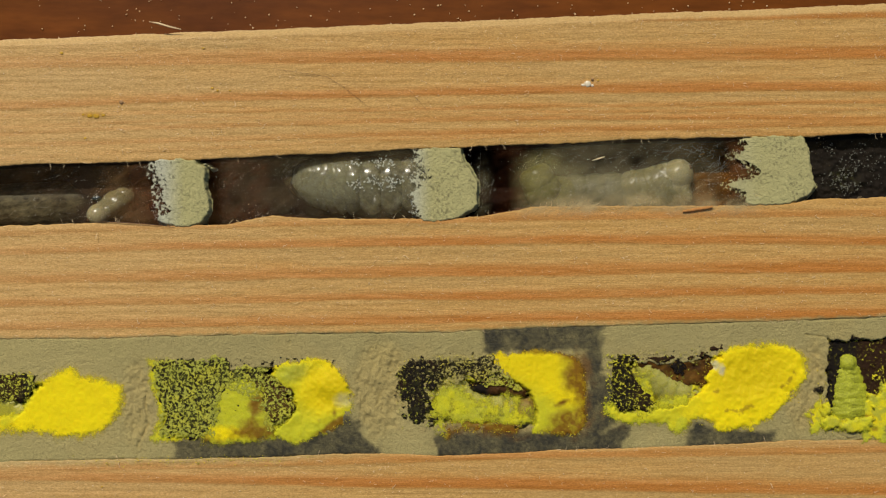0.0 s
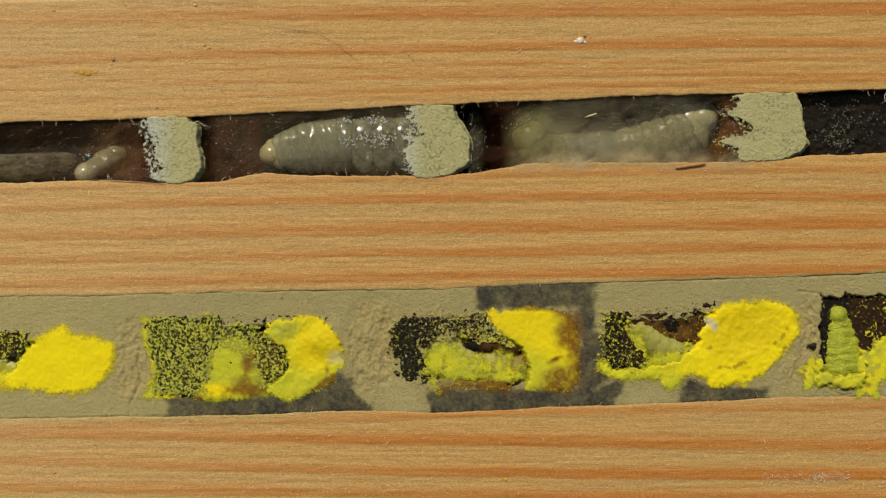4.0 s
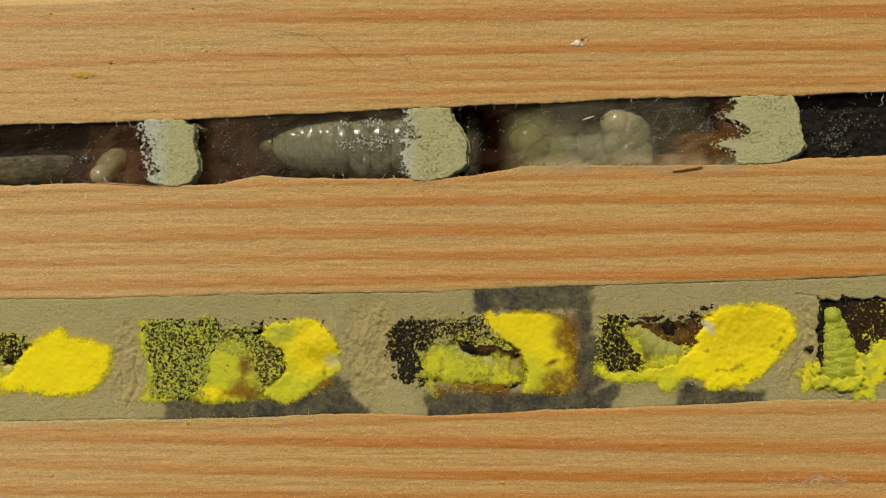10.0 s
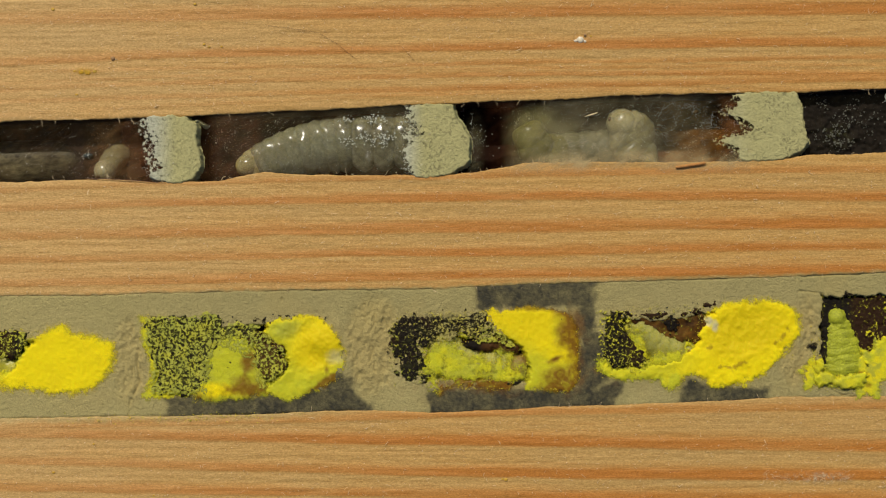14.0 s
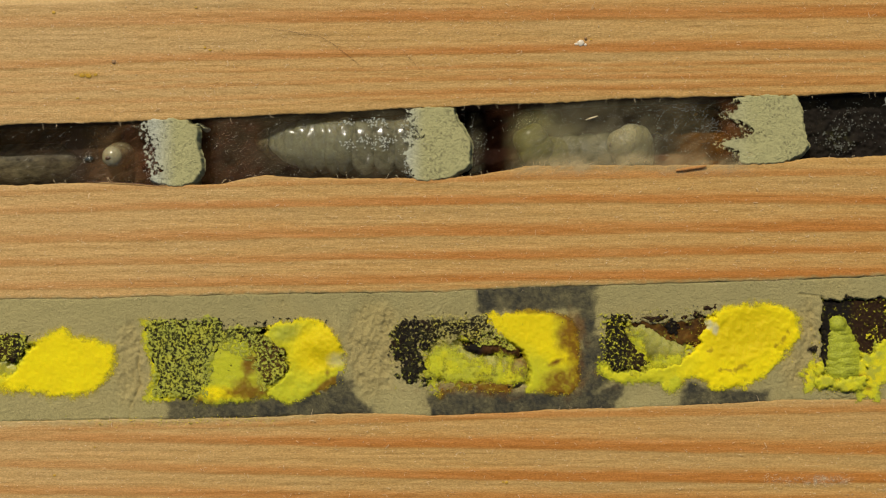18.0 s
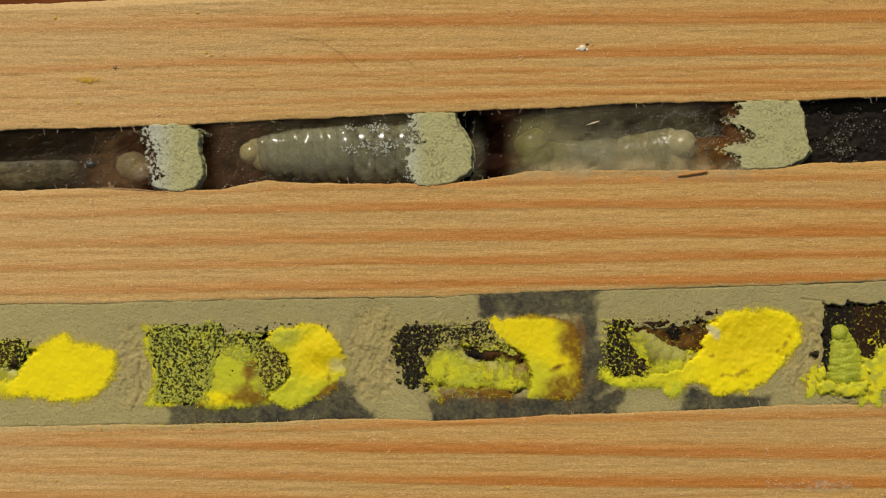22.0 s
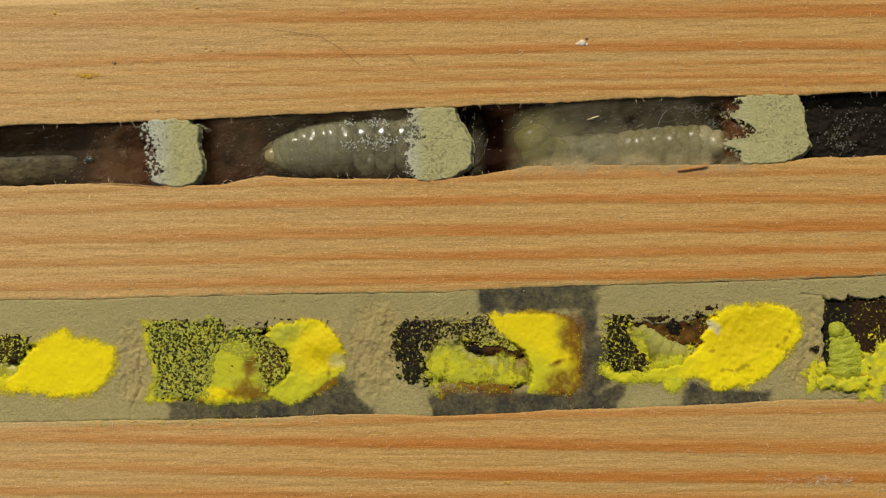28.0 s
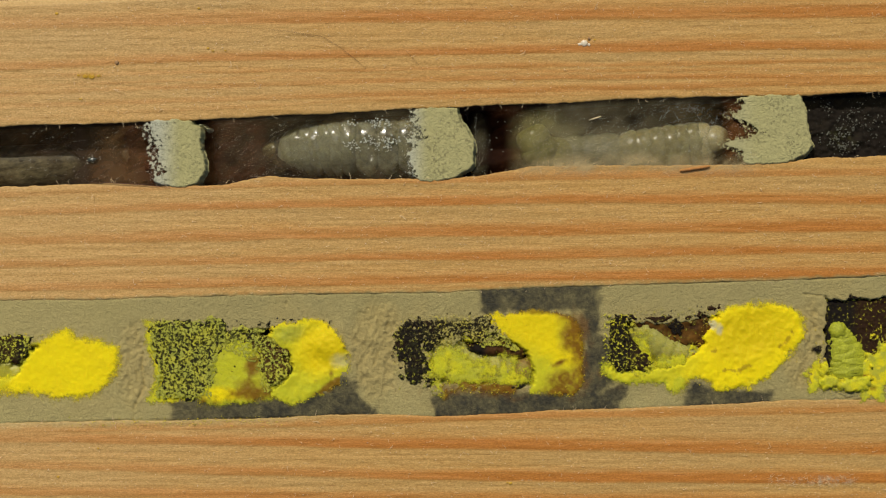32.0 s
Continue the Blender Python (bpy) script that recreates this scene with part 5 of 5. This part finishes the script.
dusted("fat grub thickly dusted with lime pollen, curled in its cell", ((398, 606), (358, 660), (446, 664)), (38, 46, 50, 48, 42, 32))
dusted("pale yellow segmented grub lying across its cell", ((776, 616), (800, 646), (912, 652)), (34, 38, 38, 36, 34, 33, 31, 28, 24), length=0.62, head_material=BROWN_HEAD, lie=0.02, material=BARE_SKIN)
dusted("pale dusty grub lying slantwise beside the pollen", ((1130, 580), (1152, 604), (1216, 628)), (28, 34, 36, 35, 32, 27), length=0.8, material=BARE_SKIN, lie=-0.06)
dusted("plump yellowish grub at the side of its cell", ((1590, 600), (1556, 625), (1575, 668)), (38, 42, 40, 34))
dusted("whitish grub beside the first pollen mass", ((-40, 650), (-10, 640), (12, 655)), (40, 40, 30))
pollen("lime pollen dust caked on the fat grub", lambda x, y: outline(x, y, (352, 624), (372, 608), (402, 600), (430, 602), (450, 628), (456, 662), (462, 692), (400, 702), (346, 702), (344, 690), (358, 662)) + 5, (305, 575, 510, 730), 700,
       lime=lambda x, y, d: np.clip(1.0 - step(-6, 8, oval(x, y, 386, 691, 38, 12) + 5 * grain(x, y, 9, 702)), 0, 1), olive=lambda x, y, d: np.clip(0.05 + 0.5 * grain(x, y, 16, 701) - 0.9 * step(-6, 6, most(oval(x, y, 386, 691, 38, 12), oval(x, y, 418, 608, 12, 9)) + 4 * grain(x, y, 9, 702)), 0, 1),
       brown=lambda x, y, d: np.clip(step(-8, 8, most(oval(x, y, 434, 690, 36, 12), oval(x, y, 428, 672, 14, 9), oval(x, y, 436, 640, 12, 20), oval(x, y, 330, 702, 26, 5)) + 8 * grain(x, y, 10, 703)), 0, 1) * 0.92, top=0.19, ragged=6, edge=20, bottom=0.0, soft=12)
pollen("yellow pollen dust caked along the pale grub", lambda x, y: most(oval(x, y, 796, 638, 22, 13, 12), oval(x, y, 766, 640, 20, 26) - 3, oval(x, y, 800, 660, 50, 10, 4), oval(x, y, 870, 664, 40, 8), 4 - trail(x, y, (878, 626), (882, 668)), 4 - trail(x, y, (896, 632), (893, 668)), oval(x, y, 846, 640, 16, 9) - 3, oval(x, y, 838, 650, 66, 13, 2), oval(x, y, 780, 622, 26, 14, -15)), (735, 600, 930, 705), 720,
       lime=lambda x, y, d: np.clip(0.9 + 0.3 * grain(x, y, 20, 721), 0, 1), olive=lambda x, y, d: 0.5 * step(-0.2, 0.4, grain(x, y, 10, 722)), top=0.12, ragged=8, edge=16, bottom=0.0, soft=14)
pollen("lime pollen dust caked on the slanting grub", lambda x, y: most(oval(x, y, 1124, 606, 9, 26, -25), oval(x, y, 1168, 636, 34, 9)), (1105, 575, 1225, 665), 740,
       lime=lambda x, y, d: np.clip(0.85 + 0.3 * grain(x, y, 30, 741), 0, 1), olive=flecks(742, 10, 0.0, 0.5), top=0.1, ragged=10, edge=18, bottom=0.0, soft=16)

# ---- silk, dust and litter ----
def wander(x, y, z, length, heading, bend_by, pieces=6):
    pts = [W(x, y, z)]
    for _ in range(pieces):
        x, y = x + math.cos(heading) * length / pieces, y + math.sin(heading) * length / pieces
        heading += rng.normal(0, bend_by)
        z += rng.normal(0, 0.05)
        pts.append(W(x, y, z))
    return pts


def web(label, bounds, count, z, low, high, thick, slope=-0.5, spread=0.5, curl=0.08):
    x0, y0, x1, y1 = bounds
    lines = []
    for _ in range(count):
        x, y = rng.uniform(x0, x1), rng.uniform(y0, y1)
        y = min(max(y, UPPER_N(x) + 4), UPPER_S(x) - 4)
        lines.append(wander(x, y, z + rng.normal(0, 0.12), rng.uniform(low, high), slope + rng.normal(0, spread), curl))
    return tagged(part("silk_threads", threads("silk_threads", lines, thick), SILK, smooth=False), label, "silk", kind="stuff")


web("fine white silk threads over the cream grub", (900, 180, 1290, 275), 420, -0.2, 4, 30, 1.6e-6, -0.5, 0.7)
web("silk threads strung by the clay plug", (1150, 175, 1300, 240), 50, -0.25, 8, 50, 3.2e-6, -0.5, 0.7)
web("loose silk threads in the open cell", (365, 205, 520, 320), 110, -0.2, 3, 16, 2.0e-6, -0.45, 0.4)
web("silk threads over the dark grub", (-10, 225, 240, 320), 70, -0.15, 3, 34, 1.6e-6, -0.45, 0.4)
web("curly white fibres frayed from the pale plug", (250, 212, 302, 318), 150, -0.08, 4, 11, 7e-6, -0.8, 1.2, 0.45)
web("curly grey-white fibres frayed from the round plug", (702, 195, 765, 300), 130, -0.08, 3, 9, 6e-6, -0.8, 1.2, 0.45)
web("curly fibres frayed from the forked plug", (1285, 190, 1335, 280), 60, -0.08, 3, 9, 5e-6, -0.8, 1.2, 0.45)
web("silk bundle behind the round plug", (815, 215, 850, 300), 14, -0.5, 25, 50, 2.0e-6, -1.2, 0.4)


def film_over(label, mask, bounds, z, seed, strength, material=None):
    x, y = field(*bounds, 3)
    d = mask(x, y)
    thick = strength(x, y) * step(-2, 26, d) * np.clip(0.75 + 0.8 * grain(x, y, 30, seed) + 0.7 * grain(x + 1.6 * y, 0.35 * (y - x * 0.6), 8, seed + 1), 0.05, 2.0)
    return tagged(part("silk_or_tint_film", sheet("silk_or_tint_film", x, y, z + 0.06 * grain(x, y, 40, seed + 2), d > 0, {"thick": thick}), material or VEIL), label, "silk", kind="stuff")


channel = lambda x, y: np.minimum(y - UPPER_N(x), UPPER_S(x) - y) + 14
low_side = lambda x, y: step(0.25, 0.6, (y - UPPER_N(x)) / (UPPER_S(x) - UPPER_N(x)))
film_over("thin hazy silk film spun over the cream grub", lambda x, y: np.minimum(channel(x, y), slab(x, y, 880, 0, 1330, 900)), (880, 150, 1330, 310), -0.3, 501, lambda x, y: (0.07 + 0.19 * low_side(x, y) * step(885, 960, x)) * (1 - 0.75 * step(1090, 1230, x)))
film_over("milky silk film close over the cream grub", lambda x, y: np.minimum(channel(x, y), slab(x, y, 950, 0, 1260, 900)), (950, 150, 1260, 310), -0.14, 503, lambda x, y: 0.10 + 0.06 * low_side(x, y))
film_over("olive silk film round the curled tail", lambda x, y: np.minimum(channel(x, y), slab(x, y, 880, 0, 1060, 900)), (880, 150, 1060, 310), -0.4, 505, lambda x, y: 0.30 * step(-16, 20, oval(x, y, 950, 245, 66, 50) + 8 * grain(x, y, 20, 507)), OLIVE_VEIL)
film_over("grey silk film drawn over the round plug edge", lambda x, y: np.minimum(channel(x, y), slab(x, y, 806, 0, 862, 900)), (800, 150, 870, 330), -0.4, 531, lambda x, y: 0.14 * step(-4, 14, oval(x, y, 836, 260, 20, 60)))
film_over("thin silk film in front of the dark grub", lambda x, y: np.minimum(channel(x, y), slab(x, y, -60, 0, 250, 900)), (-60, 190, 250, 345), -0.12, 511, lambda x, y: 0.012 + 0.02 * low_side(x, y))
film_over("thin silk film over the segmented grub", lambda x, y: np.minimum(channel(x, y), slab(x, y, 360, 0, 740, 900)), (360, 170, 740, 345), -0.12, 521, lambda x, y: 0.06 + 0.03 * step(560, 660, x))

# added dark sheets: shade in the cells' depth, hiding what sinks below
film_over("added dark film shading the front and upper side of the cocooned grub", lambda x, y: np.minimum(channel(x, y), slab(x, y, -60, 0, 190, 900)), (-60, 190, 190, 345), -2.0, 515, lambda x, y: 0.8 * step(30, 125, x + 14 * grain(x, y, 40, 517)) + 0.85 * step(276, 246, y + 8 * grain(x, y, 30, 518)), SHADE_VEIL)
film_over("added brown haze film hiding the sunken front end", lambda x, y: np.minimum(channel(x, y), slab(x, y, 120, 0, 285, 900)), (120, 185, 285, 345), -1.95, 519, lambda x, y: 0.95 + 0 * x, HAZE_VEIL)
film_over("added murky film darkening the depth of the open cell", lambda x, y: np.minimum(channel(x, y), slab(x, y, 350, 0, 590, 900)), (350, 170, 590, 345), -1.75, 525, lambda x, y: 0.75 * step(580, 470, x), MURK_VEIL)

film_over("pale silk smeared along the channel lip", lambda x, y: np.minimum(np.minimum(25 - np.abs(y - UPPER_S(x) + 1 + 5 * grain(x, 0 * y, 60, 571)), (x - 885) * 0.4), (1345 - x) * 0.4), (870, 240, 1360, 335), 0.07, 572, lambda x, y: 0.5 + 0.2 * grain(x / 4, y, 8, 573), PALE_VEIL)
for x0, x1, low, seed, film in ((185, 300, 0.34, 541, RED_VEIL), (345, 470, 0.26, 551, RED_VEIL), (838, 930, 0.16, 561, RED_VEIL)):
    film_over("thin brown glassy film lining the cell", lambda x, y: np.minimum(channel(x, y) - 4, slab(x, y, x0, 0, x1, 900)), (x0, 150, x1, 345), -0.22, seed, lambda x, y: low * step(0, 60, np.minimum(x - x0, x1 - x + 20)), film)


# added film: the sunlit orange-brown floor put in as a coloured sheet
film_over("added orange-brown film behind the forked plug, standing in for sunlit floor", lambda x, y: np.minimum(channel(x, y) - 12, slab(x, y, 1150, 0, 1380, 900)), (1150, 150, 1350, 300), -2.7, 581, lambda x, y: 0.62 * step(1180, 1250, x + 8 * grain(x, y, 40, 583)), AMBER_VEIL)
# added brown sheet that covers the shadow between the prongs
film_over("brown film added over the shadowed gaps between the prongs of the forked plug", lambda x, y: np.minimum(channel(x, y) - 12, slab(x, y, 1262, 0, 1380, 900)), (1262, 170, 1352, 290), -0.22, 582, lambda x, y: 0.85 + 0 * x, FORK_VEIL)
film_over("thin brown film over the dark grub", lambda x, y: np.minimum(channel(x, y) - 4, slab(x, y, -100, 0, 260, 900)), (-60, 190, 250, 345), -0.25, 585, lambda x, y: 0.05 + 0.20 * step(140, 200, x) * step(262, 235, x), BROWN_VEIL)
film_over("thin brown film over the segmented grub", lambda x, y: np.minimum(channel(x, y) - 4, slab(x, y, 330, 0, 740, 900)), (345, 170, 740, 345), -0.25, 587, lambda x, y: 0.06 + 0 * x, BROWN_VEIL)
film_over("thin grey film over the black cell", lambda x, y: np.minimum(channel(x, y) - 4, slab(x, y, 1400, 0, 1900, 900)), (1400, 130, 1620, 300), -0.4, 589, lambda x, y: 0.012 + 0 * x)


def powder(label, bounds, count, where, low, high, z, material=WHITE_DUST_GLINT):
    x, y = sow(*bounds, count, where)
    me = crumbs("dust_or_glint_specks", x, y, z + rng.uniform(-0.04, 0.04, len(x)), rng.uniform(low, high, len(x)))
    return tagged(part("dust_or_glint_specks", me, material, smooth=False), label, "dust", kind="stuff")


powder("white specks clinging over the segmented grub", (590, 195, 745, 300), 1900, lambda x, y: (y > UPPER_N(x) + 8) * np.clip(0.9 * step(-5, 5, most(oval(x, y, 663, 212, 18, 8), oval(x, y, 612, 252, 16, 8), oval(x, y, 662, 248, 32, 12), oval(x, y, 608, 214, 14, 8)) + 4 * grain(x, y, 10, 61)) + 0.35 * step(690, 720, x) * step(-0.1, 0.3, grain(x, y, 14, 62)), 0, 1) * 0.7, 1.1, 2.3, -0.1)
powder("fine pale dust in the narrow channel", (0, 165, 1420, 330), 900, lambda x, y: (channel(x, y) > 18) * 0.55, 0.4, 1.0, -0.12)
powder("grey dust in the black cell", (1425, 165, 1600, 280), 620, lambda x, y: step(-0.2, 0.5, grain(x, y, 26, 64)) * 0.9, 0.5, 1.9, -0.80, GREY_DUST)
# white specks put in as the glint on the grub's end
powder("white specks standing in for the glint at the end of the dark grub", (118, 258, 160, 292), 40, lambda x, y: step(-6, 10, oval(x, y, 139, 274, 14, 10)), 0.5, 1.5, -0.3)
powder("greenish fluff on the black frass", (1450, 205, 1520, 275), 800, lambda x, y: step(-6, 22, oval(x, y, 1482, 240, 34, 30)) * step(-0.2, 0.4, grain(x, y, 8, 66)), 0.5, 2.0, -0.75, GREY_DUST)
powder("pale dust on the dark varnish", (-40, -150, 1600, -10), 480, lambda x, y: (y < edge_line(-8, -73)(x) - 4) * 0.7, 0.6, 2.4, -8.95, FIBRE)

lines = []
for _ in range(2600):
    x, y = rng.uniform(-30, 1600), rng.uniform(-60, 930)
    if UPPER_N(x) + 2 < y < UPPER_S(x) - 1 or LOWER_N(x) < y < LOWER_S(x) or y < edge_line(-8, -73)(x) + 3:
        continue
    lines.append(wander(x, y, 0.055, rng.uniform(3, 10), rng.choice((0.0, math.pi)) + rng.normal(-0.05, 0.8), 0.3, 3))
for edge_of, side in ((UPPER_N, 1), (UPPER_S, -1), (LOWER_S, -1), (LOWER_N, 1)):
    for _ in range(34):
        x = rng.uniform(0, 1568)
        lines.append(wander(x, edge_of(x) - side * 2, 0.0, rng.uniform(4, 15), side * 1.2 + rng.normal(0, 0.7), 0.35, 4))
curls = []
for _ in range(120):
    x, y = rng.uniform(-30, 1600), rng.uniform(-60, 930)
    if UPPER_N(x) + 2 < y < UPPER_S(x) + 3 or LOWER_N(x) - 3 < y < LOWER_S(x) or y < edge_line(-8, -73)(x) + 6:
        continue
    curls.append(wander(x, y, 0.06, rng.uniform(5, 14), rng.uniform(0, 6.28), 0.6, 5))
tagged(part("wood_curls", threads("wood_curls", curls, 1.9e-5), FIBRE, smooth=False), "small pale curls torn from the sawn pine", "wood fibres", kind="stuff")
tagged(part("wood_fibres", threads("wood_fibres", lines, 1.1e-5), FIBRE, smooth=False), "loose pale fibres standing off the sawn pine", "wood fibres", kind="stuff")


on_wood = lambda x, y: ((y < UPPER_N(x) - 3) | ((y > UPPER_S(x) + 3) & (y < LOWER_N(x) - 2)) | (y > LOWER_S(x) + 3)) & (y > edge_line(-8, -73)(x) + 8)
# added pale crumbs that put the wood's fine glints into colour
powder("tiny near-white specks standing in for glints of the pine", (-30, -80, 1600, 930), 4200, lambda x, y: on_wood(x, y) * (0.25 + 0.75 * step(-0.1, 0.4, grain(x / 4, y, 20, 71))), 0.4, 0.95, 0.035, GLINT)
powder("pale sawdust crumbs on the pine", (-30, -80, 1600, 930), 900, lambda x, y: on_wood(x, y) * 1.0, 0.5, 1.3, 0.04, FIBRE)


def strand(name, label, category, material, thick, *points):
    return tagged(part(name, threads(name, [[W(*p) for p in points]], thick), material), label, category)


strand("hair", "fine brown hair lying on the pine", "hair", HAIR, 1.2e-5, (462, 46, 0.05), (510, 52, 0.06), (560, 60, 0.08), (590, 78, 0.08), (615, 98, 0.08), (636, 116, 0.06))
strand("hair", "short brown hair lying on the pine", "hair", HAIR, 1.1e-5, (706, 84, 0.05), (720, 100, 0.07), (740, 122, 0.05))
strand("wood_splinter", "pale curled splinter at the board edge", "splinter", FIBRE, 7e-5, (244, -38, -0.1), (262, -34, 0.15), (282, -28, 0.1), (302, -24, 0.0))
bm = ball(27 / PER_MM, 2.6 / PER_MM, 2.0 / PER_MM, 0, 24, 14, power=0.4)
for v in bm.verts:
    v.co += v.co.normalized() * UNIT * 1.2 * noise.noise(v.co / (5 * UNIT))
bark = tagged(part("bark_sliver", bm, SLIVER, smooth=False), "brown bark sliver lying on the channel edge", "bark sliver")
bark.matrix_basis = place(W(1216, 294, 0.14), (1, 0.15, 0), (0, 1, 0))
strand("wood_chip", "tan wood chip caught on the silk", "wood chip", FIBRE, 6e-5, (1030, 208, -0.1), (1040, 205, 0.0), (1052, 201, -0.05))
strand("wood_splinter", "thin orange splinter along the channel edge", "splinter", HAIR, 3.5e-5, (148, 317, 0.05), (190, 318, 0.08), (240, 321, 0.08), (290, 326, 0.05))
strand("wood_splinter", "white curl of fibre hanging at the channel edge", "splinter", WHITE_DUST_GLINT, 3e-5, (1566, 162, -0.1), (1560, 172, 0.0), (1562, 180, 0.0), (1555, 184, -0.1))


def pebble(name, label, category, material, x, y, r, z=0.06, tall=0.45, wide=1.0):
    bm = bmesh.new()
    bmesh.ops.create_icosphere(bm, subdivisions=2, radius=r * UNIT)
    for v in bm.verts:
        v.co *= 0.85 + 0.25 * noise.noise(v.co / (r * UNIT) * 1.3 + Vector((x, y, 0)))
        v.co.z *= tall
        v.co.x *= wide
    ob = part(name, bm, material)
    ob.location = W(x, y, z)
    return tagged(ob, label, category)


pebble("grit_grain", "clear glinting grit grain on the pine", "grit", GLINT, 1022, 72, 7, 0.02, 0.3)
pebble("grit_grain", "pale glinting grit flake on the pine", "grit", GLINT, 1014, 74, 3, 0.02, 0.3, 1.5)
pebble("grit_grain", "pale glinting grit flake on the pine", "grit", GLINT, 1030, 75, 3, 0.02, 0.4)
pebble("grit_grain", "small brown grit on the pine", "grit", BARK_BROWN, 1030, 64, 3)
pebble("resin_bead", "small dark resin bead on the pine", "resin", BARK_BROWN, 196, 105, 4.5, 0.03)
for x, y, r in ((128, 127, 4), (140, 129, 7), (152, 130, 8), (164, 128, 5), (357, 80, 4), (366, 84, 4), (388, 84, 3), (132, 169, 4), (90, 18, 5), (341, 9, 4), (890, 849, 5), (1040, 66, 3), (884, 848, 3), (91, 836, 4), (162, 786, 3), (268, 877, 3)):
    pebble("resin_bead", "tiny amber resin bead on the pine", "resin", RESIN, x, y, r * 0.6, 0.03, 0.2, 1.3)

film_over("amber resin smeared thin on the pine", lambda x, y: 3 * oval(x, y, 148, 127, 30, 8), (115, 115, 182, 140), 0.06, 595, lambda x, y: 0.6 + 0 * x, RESIN_VEIL)
# added whitish fuzz and fibres in the place of overlaid lettering
film_over("whitish fuzz added on the pine", lambda x, y: most(oval(x, y, 1450, 846, 62, 13, -2), oval(x, y, 1385, 845, 70, 9)) * 2.2, (1300, 825, 1525, 868), 0.05, 591, lambda x, y: 0.95 * step(-0.2, 0.4, grain(x, y, 5, 593, 2)) * step(1315, 1440, x), FUZZ_VEIL)
lines = [wander(rng.uniform(1340, 1500), rng.normal(846, 5), 0.07, rng.uniform(4, 10), rng.normal(-0.6, 0.9), 0.5, 4) for _ in range(130)]
tagged(part("whitish_fibres", threads("whitish_fibres", lines, 8e-6), FIBRE, smooth=False), "whitish short fibres added on the pine", "wood fibres", kind="stuff")


# ---- movement ----
def motions():
    for pieces, anchor, lead, tips, back, base, reach, lift in MOVING:
        when = [row[0] for row in tips]
        rows = {ob: [] for ob, _ in pieces}
        for k in range(129):
            t = k * 0.25
            tip = W(*(float(np.interp(t, when, [row[i] for row in tips])) for i in (1, 2, 3))) - base
            p1 = anchor + lead
            way = tip - p1 + Vector((0, 0, lift * 0.001))
            way = way.normalized() * min((tip - anchor).length, 0.0035) * reach
            for ob, u in pieces:
                p, d = bow(anchor, p1, tip - way, tip, u), bow_way(anchor, p1, tip - way, tip, u)
                rows[ob].append((t, place(p, d, back)))
        for ob, poses in rows.items():
            walk(ob, poses)


motions()
